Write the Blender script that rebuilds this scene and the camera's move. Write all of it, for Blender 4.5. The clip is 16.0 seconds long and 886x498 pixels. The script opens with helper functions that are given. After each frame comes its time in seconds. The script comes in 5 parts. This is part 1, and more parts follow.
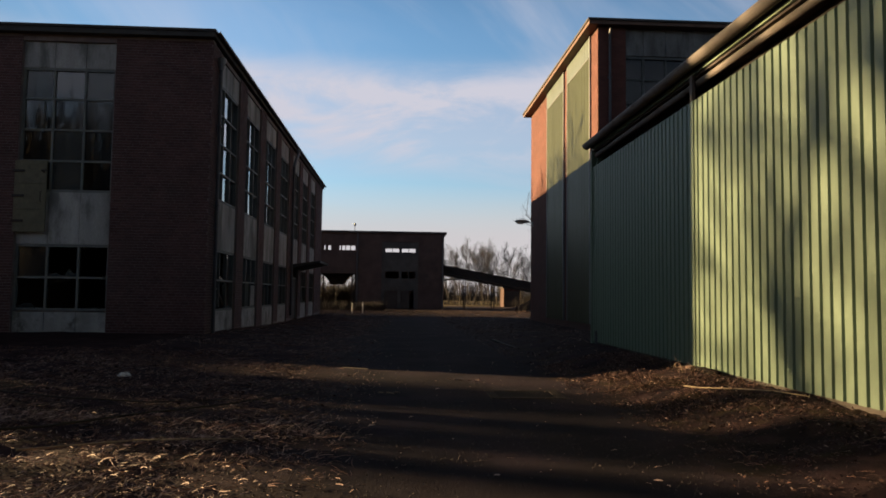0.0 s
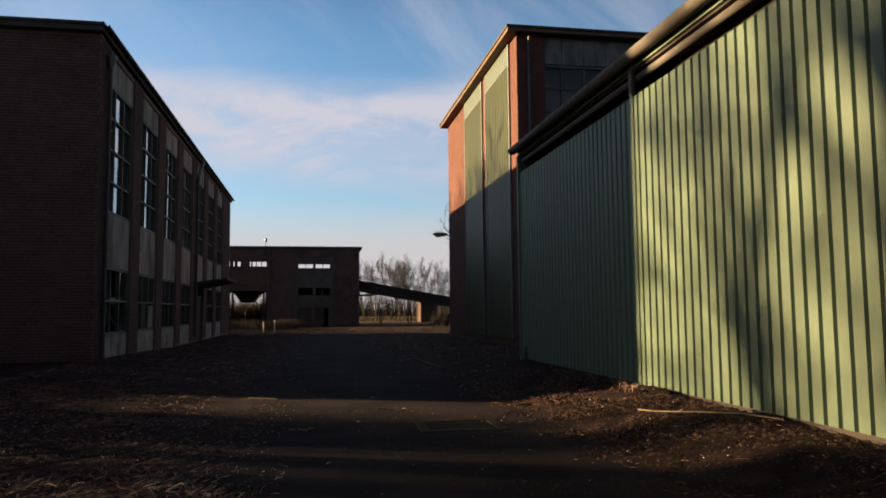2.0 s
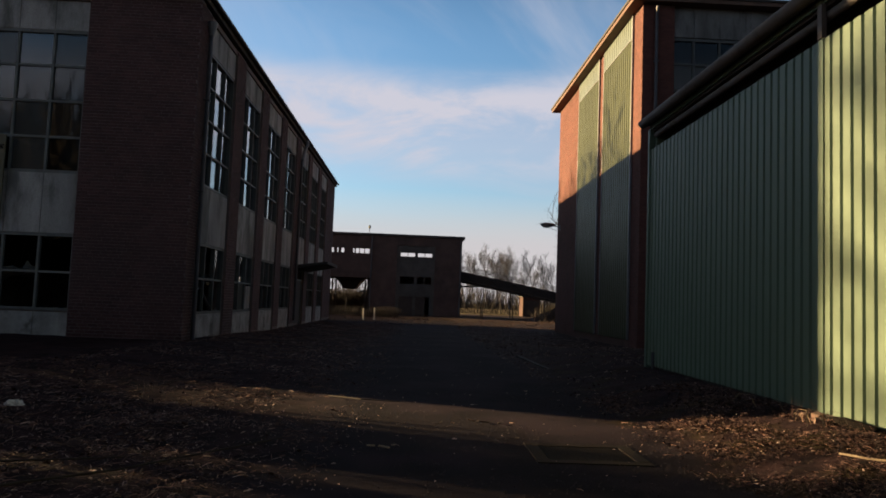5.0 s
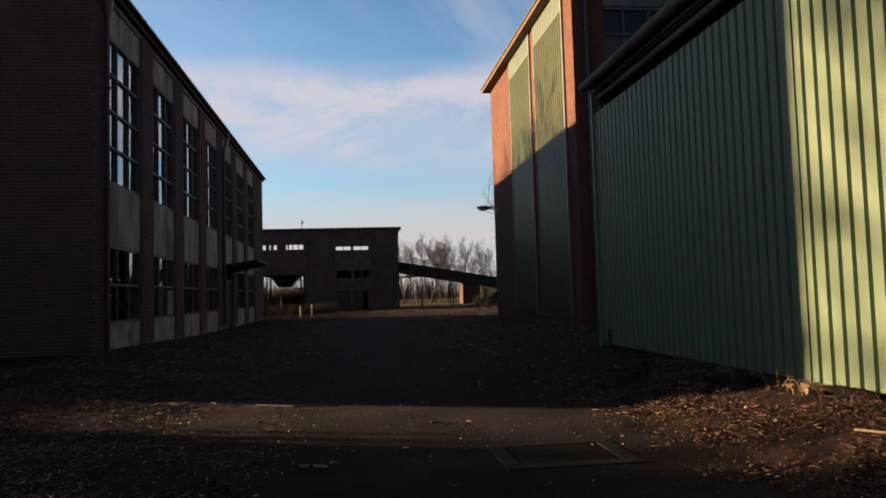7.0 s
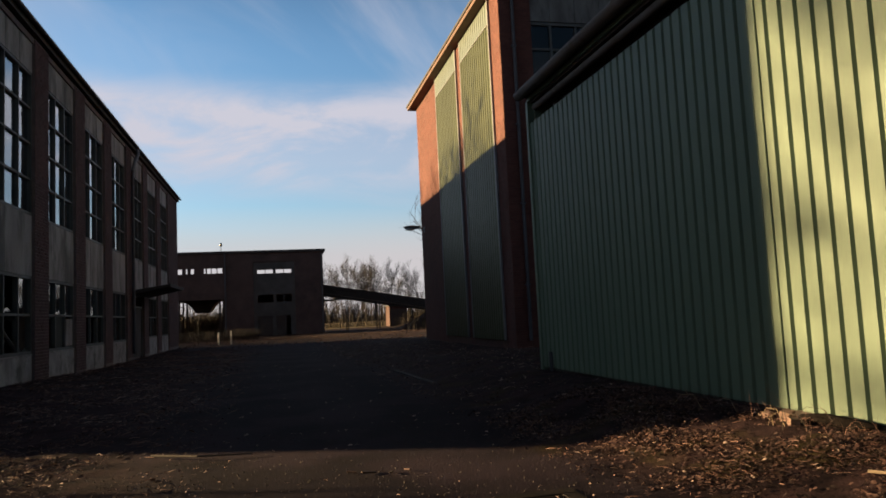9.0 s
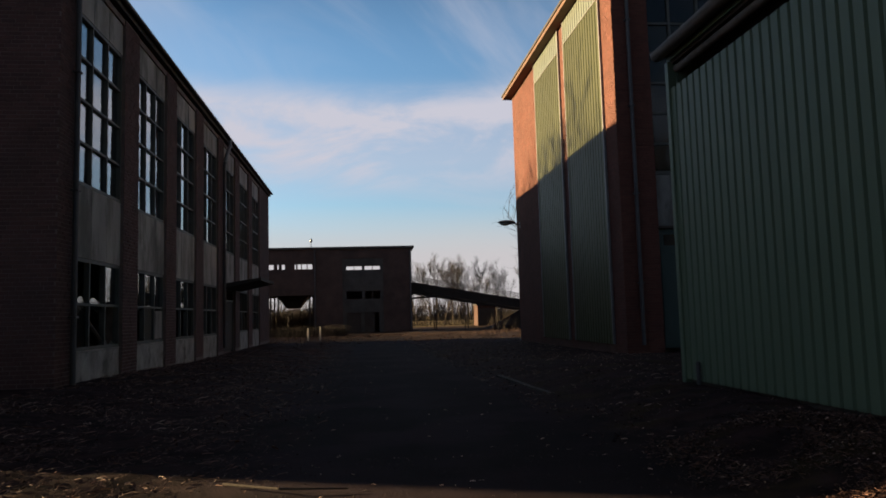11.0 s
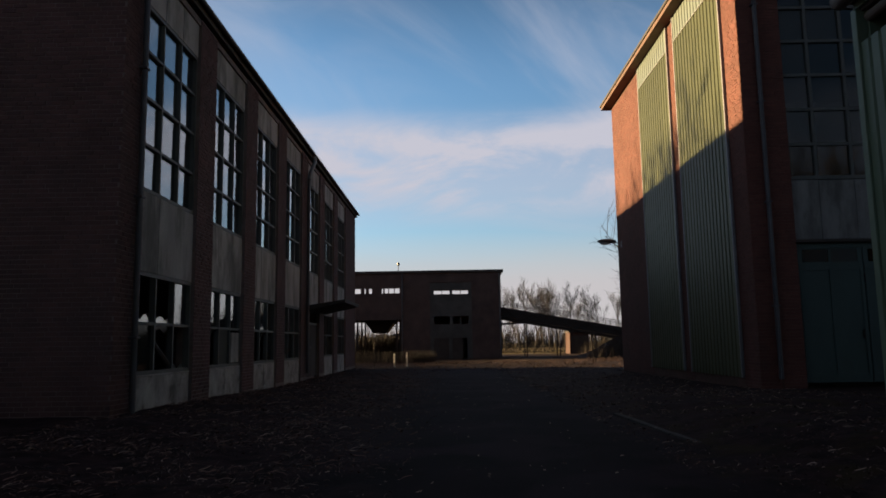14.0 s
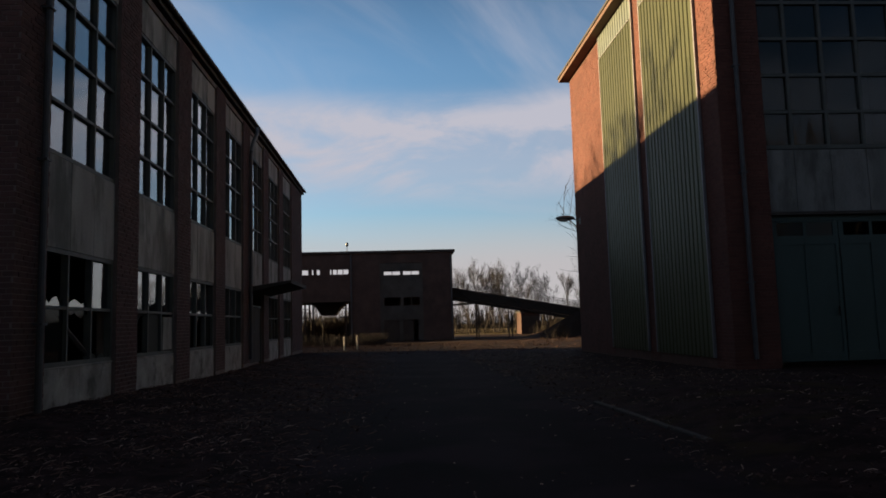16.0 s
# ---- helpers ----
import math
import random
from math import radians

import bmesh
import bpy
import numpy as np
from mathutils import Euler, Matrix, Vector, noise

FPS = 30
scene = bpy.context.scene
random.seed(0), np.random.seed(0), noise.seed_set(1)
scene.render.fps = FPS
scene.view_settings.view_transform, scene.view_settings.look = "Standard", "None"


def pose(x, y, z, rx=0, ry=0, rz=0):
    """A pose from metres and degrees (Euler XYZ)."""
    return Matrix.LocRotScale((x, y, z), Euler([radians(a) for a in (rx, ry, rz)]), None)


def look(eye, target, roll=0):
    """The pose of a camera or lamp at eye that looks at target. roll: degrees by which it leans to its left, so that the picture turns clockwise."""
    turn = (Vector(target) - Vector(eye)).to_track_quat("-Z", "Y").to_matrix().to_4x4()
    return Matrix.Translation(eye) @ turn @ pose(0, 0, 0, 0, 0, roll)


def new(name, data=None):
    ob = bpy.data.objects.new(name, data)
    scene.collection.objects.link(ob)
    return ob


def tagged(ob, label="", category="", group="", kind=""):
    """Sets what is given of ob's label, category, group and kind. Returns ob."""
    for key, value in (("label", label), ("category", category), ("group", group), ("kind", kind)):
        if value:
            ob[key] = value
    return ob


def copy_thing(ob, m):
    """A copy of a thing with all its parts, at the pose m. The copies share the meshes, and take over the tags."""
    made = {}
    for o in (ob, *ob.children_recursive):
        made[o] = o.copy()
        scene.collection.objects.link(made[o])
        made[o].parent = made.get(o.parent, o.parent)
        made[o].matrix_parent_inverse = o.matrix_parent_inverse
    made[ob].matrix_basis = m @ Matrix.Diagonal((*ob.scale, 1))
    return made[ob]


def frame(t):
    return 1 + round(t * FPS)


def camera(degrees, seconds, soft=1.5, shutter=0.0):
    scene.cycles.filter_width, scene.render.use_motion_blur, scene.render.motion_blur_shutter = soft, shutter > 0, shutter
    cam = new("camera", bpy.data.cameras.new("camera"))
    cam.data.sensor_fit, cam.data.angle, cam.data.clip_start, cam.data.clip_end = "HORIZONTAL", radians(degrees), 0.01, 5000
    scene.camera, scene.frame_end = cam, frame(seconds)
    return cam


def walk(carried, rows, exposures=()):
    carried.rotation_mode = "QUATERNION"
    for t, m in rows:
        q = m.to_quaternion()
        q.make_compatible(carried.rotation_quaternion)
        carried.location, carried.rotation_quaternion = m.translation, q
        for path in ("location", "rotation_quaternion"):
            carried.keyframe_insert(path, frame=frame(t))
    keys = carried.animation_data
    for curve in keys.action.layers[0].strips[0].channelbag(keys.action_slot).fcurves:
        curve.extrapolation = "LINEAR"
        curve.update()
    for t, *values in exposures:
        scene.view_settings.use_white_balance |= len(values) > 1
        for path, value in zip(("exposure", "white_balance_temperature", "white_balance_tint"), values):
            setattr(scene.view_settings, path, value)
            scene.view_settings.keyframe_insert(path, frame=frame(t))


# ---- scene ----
cam = camera(63.0, 16.0, soft=1.7)
PATH = [
    (0, (-0.37, -0.831, 1.324), (-0.253, 1.161, 1.451), 0.7),
    (0.5, (-0.348, -0.445, 1.331), (-0.15, 1.54, 1.478), -0.1),
    (1, (-0.246, 0.099, 1.366), (-0.097, 2.083, 1.564), 0.3),
    (1.5, (-0.249, 0.278, 1.37), (-0.09, 2.268, 1.5), 1.0),
    (2, (-0.362, 0.456, 1.347), (-0.012, 2.418, 1.516), -0.5),
    (2.5, (-0.359, 0.795, 1.353), (-0.064, 2.768, 1.499), -0.6),
    (3, (-0.31, 1.097, 1.36), (-0.06, 3.075, 1.51), -0.0),
    (3.5, (-0.382, 1.288, 1.331), (-0.046, 3.25, 1.526), 1.7),
    (4, (-0.423, 1.497, 1.331), (-0.071, 3.462, 1.446), -0.2),
    (4.5, (-0.229, 2.006, 1.34), (-0.112, 3.997, 1.495), 1.2),
    (5, (-0.251, 2.355, 1.319), (-0.182, 4.348, 1.465), 2.2),
    (5.2, (-0.288, 2.471, 1.314), (-0.135, 4.462, 1.437), 0.8),
    (7.3, (-0.154, 3.711, 1.218), (0.091, 5.692, 1.342), -1.7),
    (7.5, (-0.108, 3.88, 1.202), (0.099, 5.863, 1.357), -1.7),
    (8, (-0.006, 4.179, 1.27), (0.172, 6.163, 1.452), 0.4),
    (8.5, (-0.061, 4.356, 1.281), (0.262, 6.316, 1.514), -0.5),
    (9, (-0.125, 4.499, 1.269), (0.324, 6.44, 1.443), -2.8),
    (9.5, (-0.066, 4.93, 1.274), (0.263, 6.89, 1.499), -2.0),
    (9.7, (-0.059, 5.075, 1.288), (0.282, 7.035, 1.49), -1.6),
    (11.8, (-0.346, 6.852, 1.25), (-0.233, 8.841, 1.431), -2.8),
    (12, (-0.334, 6.937, 1.255), (-0.24, 8.924, 1.46), -3.3),
    (12.5, (-0.217, 7.254, 1.217), (-0.241, 9.242, 1.439), -1.5),
    (13, (-0.345, 7.667, 1.24), (-0.299, 9.649, 1.504), -0.7),
    (13.5, (-0.439, 7.987, 1.231), (-0.316, 9.972, 1.445), -3.0),
    (14, (-0.338, 8.413, 1.227), (-0.359, 10.396, 1.487), -0.9),
    (14.5, (-0.405, 8.737, 1.25), (-0.319, 10.721, 1.491), -1.5),
    (15, (-0.445, 9.097, 1.23), (-0.343, 11.074, 1.514), -2.3),
    (15.5, (-0.438, 9.483, 1.238), (-0.397, 11.461, 1.525), -0.8),
    (16, (-0.527, 9.918, 1.257), (-0.406, 11.903, 1.463), -1.6),
]
walk(cam, [(t, look(eye, target, roll)) for t, eye, target, roll in PATH], [(0.0, 1.72), (9.7, 1.70), (12.0, 1.62), (14.3, 1.60), (16.0, 1.47)])

# ---- light ----
SUN_WAY = Vector((-1.0, 0.41, 1.0807 * math.tan(radians(9.0)))).normalized()
sun = new("sun", bpy.data.lights.new("sun", "SUN"))
sun.data.energy, sun.data.angle, sun.data.color = 6.8, radians(0.55), (1.0, 0.70, 0.355)
sun.matrix_world = look(SUN_WAY * 60, (0, 0, 0))

world = bpy.data.worlds.new("sky")
scene.world = world
world.use_nodes = True
wn, wl = world.node_tree.nodes, world.node_tree.links
wn.clear()


def wmath(op, a, b=None, clamp=False):
    n = wn.new("ShaderNodeMath")
    n.operation, n.use_clamp = op, clamp
    for i, v in enumerate((a, b)):
        if v is None:
            continue
        if isinstance(v, (int, float)):
            n.inputs[i].default_value = v
        else:
            wl.new(v, n.inputs[i])
    return n.outputs[0]


def wmix(fac, a, b):
    n = wn.new("ShaderNodeMix")
    n.data_type = "RGBA"
    for sock, v in ((n.inputs[0], fac), (n.inputs[6], a), (n.inputs[7], b)):
        if isinstance(v, (tuple, float)):
            sock.default_value = v
        else:
            wl.new(v, sock)
    return n.outputs[2]


def wramp(v, lo, hi):
    n = wn.new("ShaderNodeMapRange")
    n.interpolation_type = "SMOOTHSTEP"
    n.inputs[1].default_value, n.inputs[2].default_value = lo, hi
    wl.new(v, n.inputs[0])
    return n.outputs[0]


SKY_STRENGTH = 0.0066
sky = wn.new("ShaderNodeTexSky")
sky.sky_type, sky.sun_disc = "NISHITA", False
sky.sun_elevation, sky.sun_rotation = radians(9.0), math.atan2(SUN_WAY.x, SUN_WAY.y)
sky.air_density, sky.dust_density, sky.ozone_density = 1.0, 0.6, 2.2
tc = wn.new("ShaderNodeTexCoord")
sep = wn.new("ShaderNodeSeparateXYZ")
wl.new(tc.outputs["Generated"], sep.inputs[0])
sx, sy, sz = sep.outputs
up = wmath("MAXIMUM", sz, 0.02)
# streaks are laid out by bearing and height above the horizon
bearing = wmath("DIVIDE", sx, wmath("MAXIMUM", wmath("ABSOLUTE", sy), 0.25))
deck = wn.new("ShaderNodeCombineXYZ")
wl.new(bearing, deck.inputs[0])
wl.new(wmath("DIVIDE", up, wmath("MAXIMUM", wmath("ABSOLUTE", sy), 0.25)), deck.inputs[1])


def cloud(scale, detail, rough, stretch, turn, shift, distortion=0.0):
    mp = wn.new("ShaderNodeMapping")
    mp.vector_type = "TEXTURE"
    mp.inputs["Scale"].default_value = stretch
    mp.inputs["Rotation"].default_value = (0, 0, radians(turn))
    mp.inputs["Location"].default_value = shift
    wl.new(deck.outputs[0], mp.inputs[0])
    nz = wn.new("ShaderNodeTexNoise")
    nz.inputs["Scale"].default_value, nz.inputs["Detail"].default_value = scale, detail
    nz.inputs["Roughness"].default_value, nz.inputs["Distortion"].default_value = rough, distortion
    wl.new(mp.outputs[0], nz.inputs["Vector"])
    return nz.outputs["Fac"]


# a bank of soft cloud low in the sky, thin cirrus above it, haze on the horizon
bank = wmath("MULTIPLY", wramp(cloud(4.2, 7, 0.55, (1.9, 0.7, 1), -4, (0.35, 0.12, 0), 0.3), 0.18, 0.44), wmath("ADD", wmath("MULTIPLY", wramp(cloud(9.0, 8, 0.6, (1.5, 0.6, 1), 5, (2.1, 0.5, 0), 0.5), 0.36, 0.62), 0.62), 0.42))
belt = wmath("MULTIPLY", wramp(sz, 0.150, 0.215), wmath("SUBTRACT", 1.0, wramp(sz, 0.268, 0.325)))
thin = wmath("MULTIPLY", wramp(cloud(3.0, 6, 0.6, (3.0, 0.6, 1), 0, (4.2, 1.7, 0), 0.3), 0.42, 0.75), wmath("MULTIPLY", wmath("SUBTRACT", 1.0, wramp(sz, 0.16, 0.22)), 0.6))
wisps = wramp(cloud(3.4, 6, 0.52, (1.9, 0.72, 1), -40, (1.3, 0.9, 0), 0.7), 0.40, 0.78)
high = wmath("MULTIPLY", wramp(sz, 0.22, 0.30), 0.62)
mask = wmath("ADD", wmath("ADD", wmath("MULTIPLY", bank, wmath("MULTIPLY", belt, 1.08)), thin), wmath("MULTIPLY", wisps, high), True)
haze = wmath("MAXIMUM", wmath("SUBTRACT", 1.0, wramp(wmath("ADD", sz, wmath("MULTIPLY", thin, 0.06)), 0.070, 0.190)), wmath("MULTIPLY", wmath("POWER", wmath("SUBTRACT", 1.0, wmath("MAXIMUM", sz, 0.0)), 6.5, True), 0.62))
scaled = wn.new("ShaderNodeVectorMath")
scaled.operation = "SCALE"
scaled.inputs[3].default_value = SKY_STRENGTH
wl.new(sky.outputs[0], scaled.inputs[0])
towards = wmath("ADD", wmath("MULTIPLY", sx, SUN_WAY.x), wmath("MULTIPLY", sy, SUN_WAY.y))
# sky dimmed away from the sun, to deepen shade on south-facing walls
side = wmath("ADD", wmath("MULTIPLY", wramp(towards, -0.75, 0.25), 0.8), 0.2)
# and dimmed close to the sun, to darken the west-facing walls
sunward_dim = wmath("SUBTRACT", 1.0, wmath("MULTIPLY", wramp(towards, 0.50, 0.92), 0.64))
low = wmath("MULTIPLY", wmath("MULTIPLY", wmath("MULTIPLY", wmath("SUBTRACT", 1.0, wramp(sz, 0.33, 0.64)), side), sunward_dim), SKY_STRENGTH * 8.4)
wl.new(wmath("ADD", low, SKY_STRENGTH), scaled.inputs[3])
tone = wn.new("ShaderNodeVectorMath")
tone.operation = "MULTIPLY"
tone.inputs[1].default_value = (0.81, 1.04, 1.18)
wl.new(scaled.outputs[0], tone.inputs[0])
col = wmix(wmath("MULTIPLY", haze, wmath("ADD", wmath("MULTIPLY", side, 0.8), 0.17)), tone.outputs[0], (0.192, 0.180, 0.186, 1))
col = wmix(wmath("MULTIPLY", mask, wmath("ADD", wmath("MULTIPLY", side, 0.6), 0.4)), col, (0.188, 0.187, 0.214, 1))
bg = wn.new("ShaderNodeBackground")
wl.new(col, bg.inputs[0])
out = wn.new("ShaderNodeOutputWorld")
wl.new(bg.outputs[0], out.inputs[0])


# ---- materials ----
def material(name, base, rough=0.7, metal=0.0, spread=0.25, grain=6.0, fine=60.0, bump=0.15, stain=None, stain_scale=0.7, stain_at=(0.5, 0.7),
             stretch=(1, 1, 1), by_piece=0.0, specular=0.4, coat=0.0):
    """A procedural surface: a base colour varied at two scales, with fine relief and stains of a second colour."""
    m = bpy.data.materials.new(name)
    m.use_nodes = True
    nt = m.node_tree
    nodes, links = nt.nodes, nt.links
    bs = nodes["Principled BSDF"]
    bs.inputs["Metallic"].default_value = metal
    bs.inputs["Specular IOR Level"].default_value = specular
    bs.inputs["Coat Weight"].default_value = coat
    mp = nodes.new("ShaderNodeMapping")
    mp.inputs["Scale"].default_value = stretch
    geo = nodes.new("ShaderNodeNewGeometry")
    links.new(geo.outputs["Position"], mp.inputs[0])

    def noisy(scale, detail=5, rough_=0.6):
        n = nodes.new("ShaderNodeTexNoise")
        n.inputs["Scale"].default_value, n.inputs["Detail"].default_value, n.inputs["Roughness"].default_value = scale, detail, rough_
        links.new(mp.outputs[0], n.inputs["Vector"])
        return n.outputs["Fac"]

    def ranged(v, a, b, c, d, smooth=False):
        n = nodes.new("ShaderNodeMapRange")
        if smooth:
            n.interpolation_type = "SMOOTHSTEP"
        for i, x in enumerate((a, b, c, d)):
            n.inputs[1 + i].default_value = x
        links.new(v, n.inputs[0])
        return n.outputs[0]

    def mixed(fac, a, b, blend="MIX"):
        n = nodes.new("ShaderNodeMix")
        n.data_type, n.blend_type = "RGBA", blend
        for sock, v in ((n.inputs[0], fac), (n.inputs[6], a), (n.inputs[7], b)):
            if isinstance(v, (tuple, float, int)):
                sock.default_value = v
            else:
                links.new(v, sock)
        return n.outputs[2]

    broad, close = noisy(grain), noisy(fine, 3)
    colour = mixed(ranged(broad, 0.3, 0.7, 0, 1), tuple(c * (1 - spread) for c in base) + (1,), tuple(min(1, c * (1 + spread)) for c in base) + (1,))
    val = ranged(close, 0.3, 0.7, 1 - spread * 0.7, 1 + spread * 0.7)
    grey = nodes.new("ShaderNodeCombineColor")
    for i in range(3):
        links.new(val, grey.inputs[i])
    colour = mixed(1.0, colour, grey.outputs[0], "MULTIPLY")
    if by_piece:
        info = nodes.new("ShaderNodeObjectInfo")
        add = nodes.new("ShaderNodeMath")
        add.operation = "ADD"
        links.new(info.outputs["Random"], add.inputs[0])
        links.new(geo.outputs["Random Per Island"], add.inputs[1])
        fr = nodes.new("ShaderNodeMath")
        fr.operation = "FRACT"
        links.new(add.outputs[0], fr.inputs[0])
        k = ranged(fr.outputs[0], 0, 1, 1 - by_piece, 1 + by_piece)
        g2 = nodes.new("ShaderNodeCombineColor")
        for i in range(3):
            links.new(k, g2.inputs[i])
        colour = mixed(1.0, colour, g2.outputs[0], "MULTIPLY")
    if stain:
        s = ranged(noisy(stain_scale, 8, 0.65), stain_at[0], stain_at[1], 0, 0.85, True)
        colour = mixed(s, colour, tuple(stain) + (1,))
    links.new(colour, bs.inputs["Base Color"])
    links.new(ranged(close, 0.2, 0.8, max(0.03, rough - 0.12), min(1, rough + 0.12)), bs.inputs["Roughness"])
    if bump:
        bp = nodes.new("ShaderNodeBump")
        bp.inputs["Strength"].default_value, bp.inputs["Distance"].default_value = bump, 0.01
        links.new(close, bp.inputs["Height"])
        links.new(bp.outputs[0], bs.inputs["Normal"])
    return m


def glass_material(name, tint, lo, hi, dusty=0.1):
    """Old window glass: it mirrors more the flatter one looks at it, and lets the dark room show through."""
    m = bpy.data.materials.new(name)
    m.use_nodes = True
    nodes, links = m.node_tree.nodes, m.node_tree.links
    nodes.clear()
    fres = nodes.new("ShaderNodeFresnel")
    fres.inputs[0].default_value = 1.62
    mr = nodes.new("ShaderNodeMapRange")
    for i, v in enumerate((0.03, 0.45, lo, hi)):
        mr.inputs[1 + i].default_value = v
    links.new(fres.outputs[0], mr.inputs[0])
    glossy, clear, mix = nodes.new("ShaderNodeBsdfGlossy"), nodes.new("ShaderNodeBsdfTransparent"), nodes.new("ShaderNodeMixShader")
    geo = nodes.new("ShaderNodeNewGeometry")
    nz = nodes.new("ShaderNodeTexNoise")
    nz.inputs["Scale"].default_value, nz.inputs["Detail"].default_value = 1.6, 2
    links.new(geo.outputs["Position"], nz.inputs["Vector"])
    bp = nodes.new("ShaderNodeBump")
    bp.inputs["Strength"].default_value, bp.inputs["Distance"].default_value = 0.10, 0.02
    links.new(nz.outputs["Fac"], bp.inputs["Height"])
    links.new(bp.outputs[0], glossy.inputs["Normal"])
    glossy.inputs["Color"].default_value = (0.86, 0.90, 0.92, 1)
    glossy.inputs["Roughness"].default_value = 0.03
    clear.inputs["Color"].default_value = tint + (1,)
    links.new(mr.outputs[0], mix.inputs[0])
    links.new(clear.outputs[0], mix.inputs[1])
    links.new(glossy.outputs[0], mix.inputs[2])
    info, dust, veil = nodes.new("ShaderNodeObjectInfo"), nodes.new("ShaderNodeBsdfDiffuse"), nodes.new("ShaderNodeMixShader")
    dust.inputs["Color"].default_value = (0.10, 0.105, 0.10, 1)
    dr = nodes.new("ShaderNodeMapRange")
    for i, v in enumerate((0.35, 1.0, 0.02, dusty)):
        dr.inputs[1 + i].default_value = v
    links.new(info.outputs["Random"], dr.inputs[0])
    links.new(dr.outputs[0], veil.inputs[0])
    links.new(mix.outputs[0], veil.inputs[1])
    links.new(dust.outputs[0], veil.inputs[2])
    o = nodes.new("ShaderNodeOutputMaterial")
    links.new(veil.outputs[0], o.inputs[0])
    return m


BRICK_DARK = material("dark_red_brick", (0.079, 0.037, 0.035), 0.9, grain=1.2, fine=70, spread=0.25, bump=0.4, by_piece=0.20, stain=(0.062, 0.034, 0.033), stain_scale=0.45)
BRICK_RED = material("orange_red_brick", (0.106, 0.038, 0.029), 0.9, grain=1.5, fine=70, spread=0.16, bump=0.3, by_piece=0.13, stain=(0.064, 0.026, 0.020), stain_scale=0.5, stain_at=(0.58, 0.8))
MORTAR = material("grey_mortar", (0.165, 0.125, 0.115), 0.95, grain=3, fine=120, bump=0.4)
MORTAR_RED = material("warm_mortar", (0.10, 0.05, 0.037), 0.95, grain=3, fine=120, bump=0.4)
PANEL = material("weathered_concrete", (0.33, 0.315, 0.30), 0.88, grain=1.1, fine=90, spread=0.28, bump=0.35, stain=(0.10, 0.10, 0.09), stain_scale=1.6, stain_at=(0.44, 0.66), stretch=(1, 1, 0.30))
PLINTH = material("blotchy_plinth_concrete", (0.30, 0.288, 0.275), 0.9, grain=2.2, fine=80, spread=0.35, bump=0.4, stain=(0.085, 0.08, 0.072), stain_scale=2.3, stain_at=(0.50, 0.68), stretch=(1, 1, 0.8))
FRAME = material("dull_window_paint", (0.075, 0.077, 0.072), 0.6, grain=3, fine=60, spread=0.2)
FRAME_LIGHT = material("pale_window_paint", (0.14, 0.14, 0.13), 0.6, grain=3, fine=60, spread=0.2)
BITUMEN = material("roof_bitumen", (0.05, 0.045, 0.042), 0.85, grain=2, fine=60)
FASCIA = material("weathered_fascia", (0.105, 0.058, 0.040), 0.75, grain=2, fine=60, spread=0.2)
GREEN = material("yellow_green_sheet_paint", (0.095, 0.136, 0.091), 0.5, grain=0.6, fine=25, spread=0.09, bump=0.03, stain=(0.079, 0.104, 0.061), stain_scale=0.9, stain_at=(0.62, 0.85), stretch=(1, 1, 0.25))
GREEN_OLD = material("faded_green_sheet_paint", (0.060, 0.067, 0.034), 0.42, specular=0.10, grain=0.6, fine=25, spread=0.10, bump=0.03, stain=(0.035, 0.042, 0.024), stain_scale=1.4, stain_at=(0.52, 0.8), stretch=(2, 2, 0.12))
GREY_BAND = material("pale_corrugated_sheet", (0.125, 0.150, 0.125), 0.4, grain=1, fine=30, spread=0.1)
ZINC = material("dull_zinc", (0.19, 0.19, 0.20), 0.55, metal=0.4, grain=3, fine=40, spread=0.15)
PIPE_DARK = material("dark_drainpipe", (0.062, 0.06, 0.066), 0.55, grain=3, fine=40)
BEIGE = material("beige_gutter_paint", (0.118, 0.100, 0.090), 0.75, grain=1.5, fine=40, spread=0.15, stain=(0.07, 0.055, 0.042), stain_scale=2.5)
SOFFIT = material("dark_timber", (0.045, 0.035, 0.03), 0.85, grain=2, fine=40)
GATE = material("blue_green_gate_paint", (0.034, 0.056, 0.052), 0.6, grain=1.2, fine=40, spread=0.15, stain=(0.03, 0.045, 0.04), stain_scale=1.3, stretch=(1, 1, 0.4))
INSIDE = material("dusty_interior", (0.10, 0.09, 0.08), 0.95)
STEEL = material("rusty_steel", (0.022, 0.017, 0.015), 0.7, grain=3, fine=40, stain=(0.035, 0.018, 0.013), stain_scale=2)
WHITE = material("chipped_white_paint", (0.62, 0.60, 0.55), 0.6, grain=4, fine=60)
PLASTIC = material("white_plastic_sheet", (0.7, 0.7, 0.7), 0.4, spread=0.08)
LAMP_GREY = material("lamp_housing", (0.10, 0.10, 0.10), 0.45, metal=0.3)
LAMP_GLASS = material("lamp_bowl", (0.45, 0.45, 0.43), 0.25)
BARK = material("winter_bark", (0.045, 0.036, 0.03), 0.95, grain=3, fine=30, spread=0.3, bump=0.5)
TWIG = material("winter_twigs", (0.020, 0.0175, 0.0185), 0.95, grain=0.5, fine=10, spread=0.3, bump=0)
STRAW = material("dry_straw", (0.155, 0.083, 0.064), 0.7, by_piece=0.65, spread=0.2, bump=0)
LEAF = material("dead_leaves", (0.054, 0.025, 0.019), 0.8, by_piece=0.6, spread=0.25, bump=0)
STICK = material("bare_stick", (0.27, 0.20, 0.13), 0.8, grain=6, fine=50)
BUSH = material("dry_brush", (0.024, 0.018, 0.014), 0.95, by_piece=0.4, spread=0.3, bump=0)
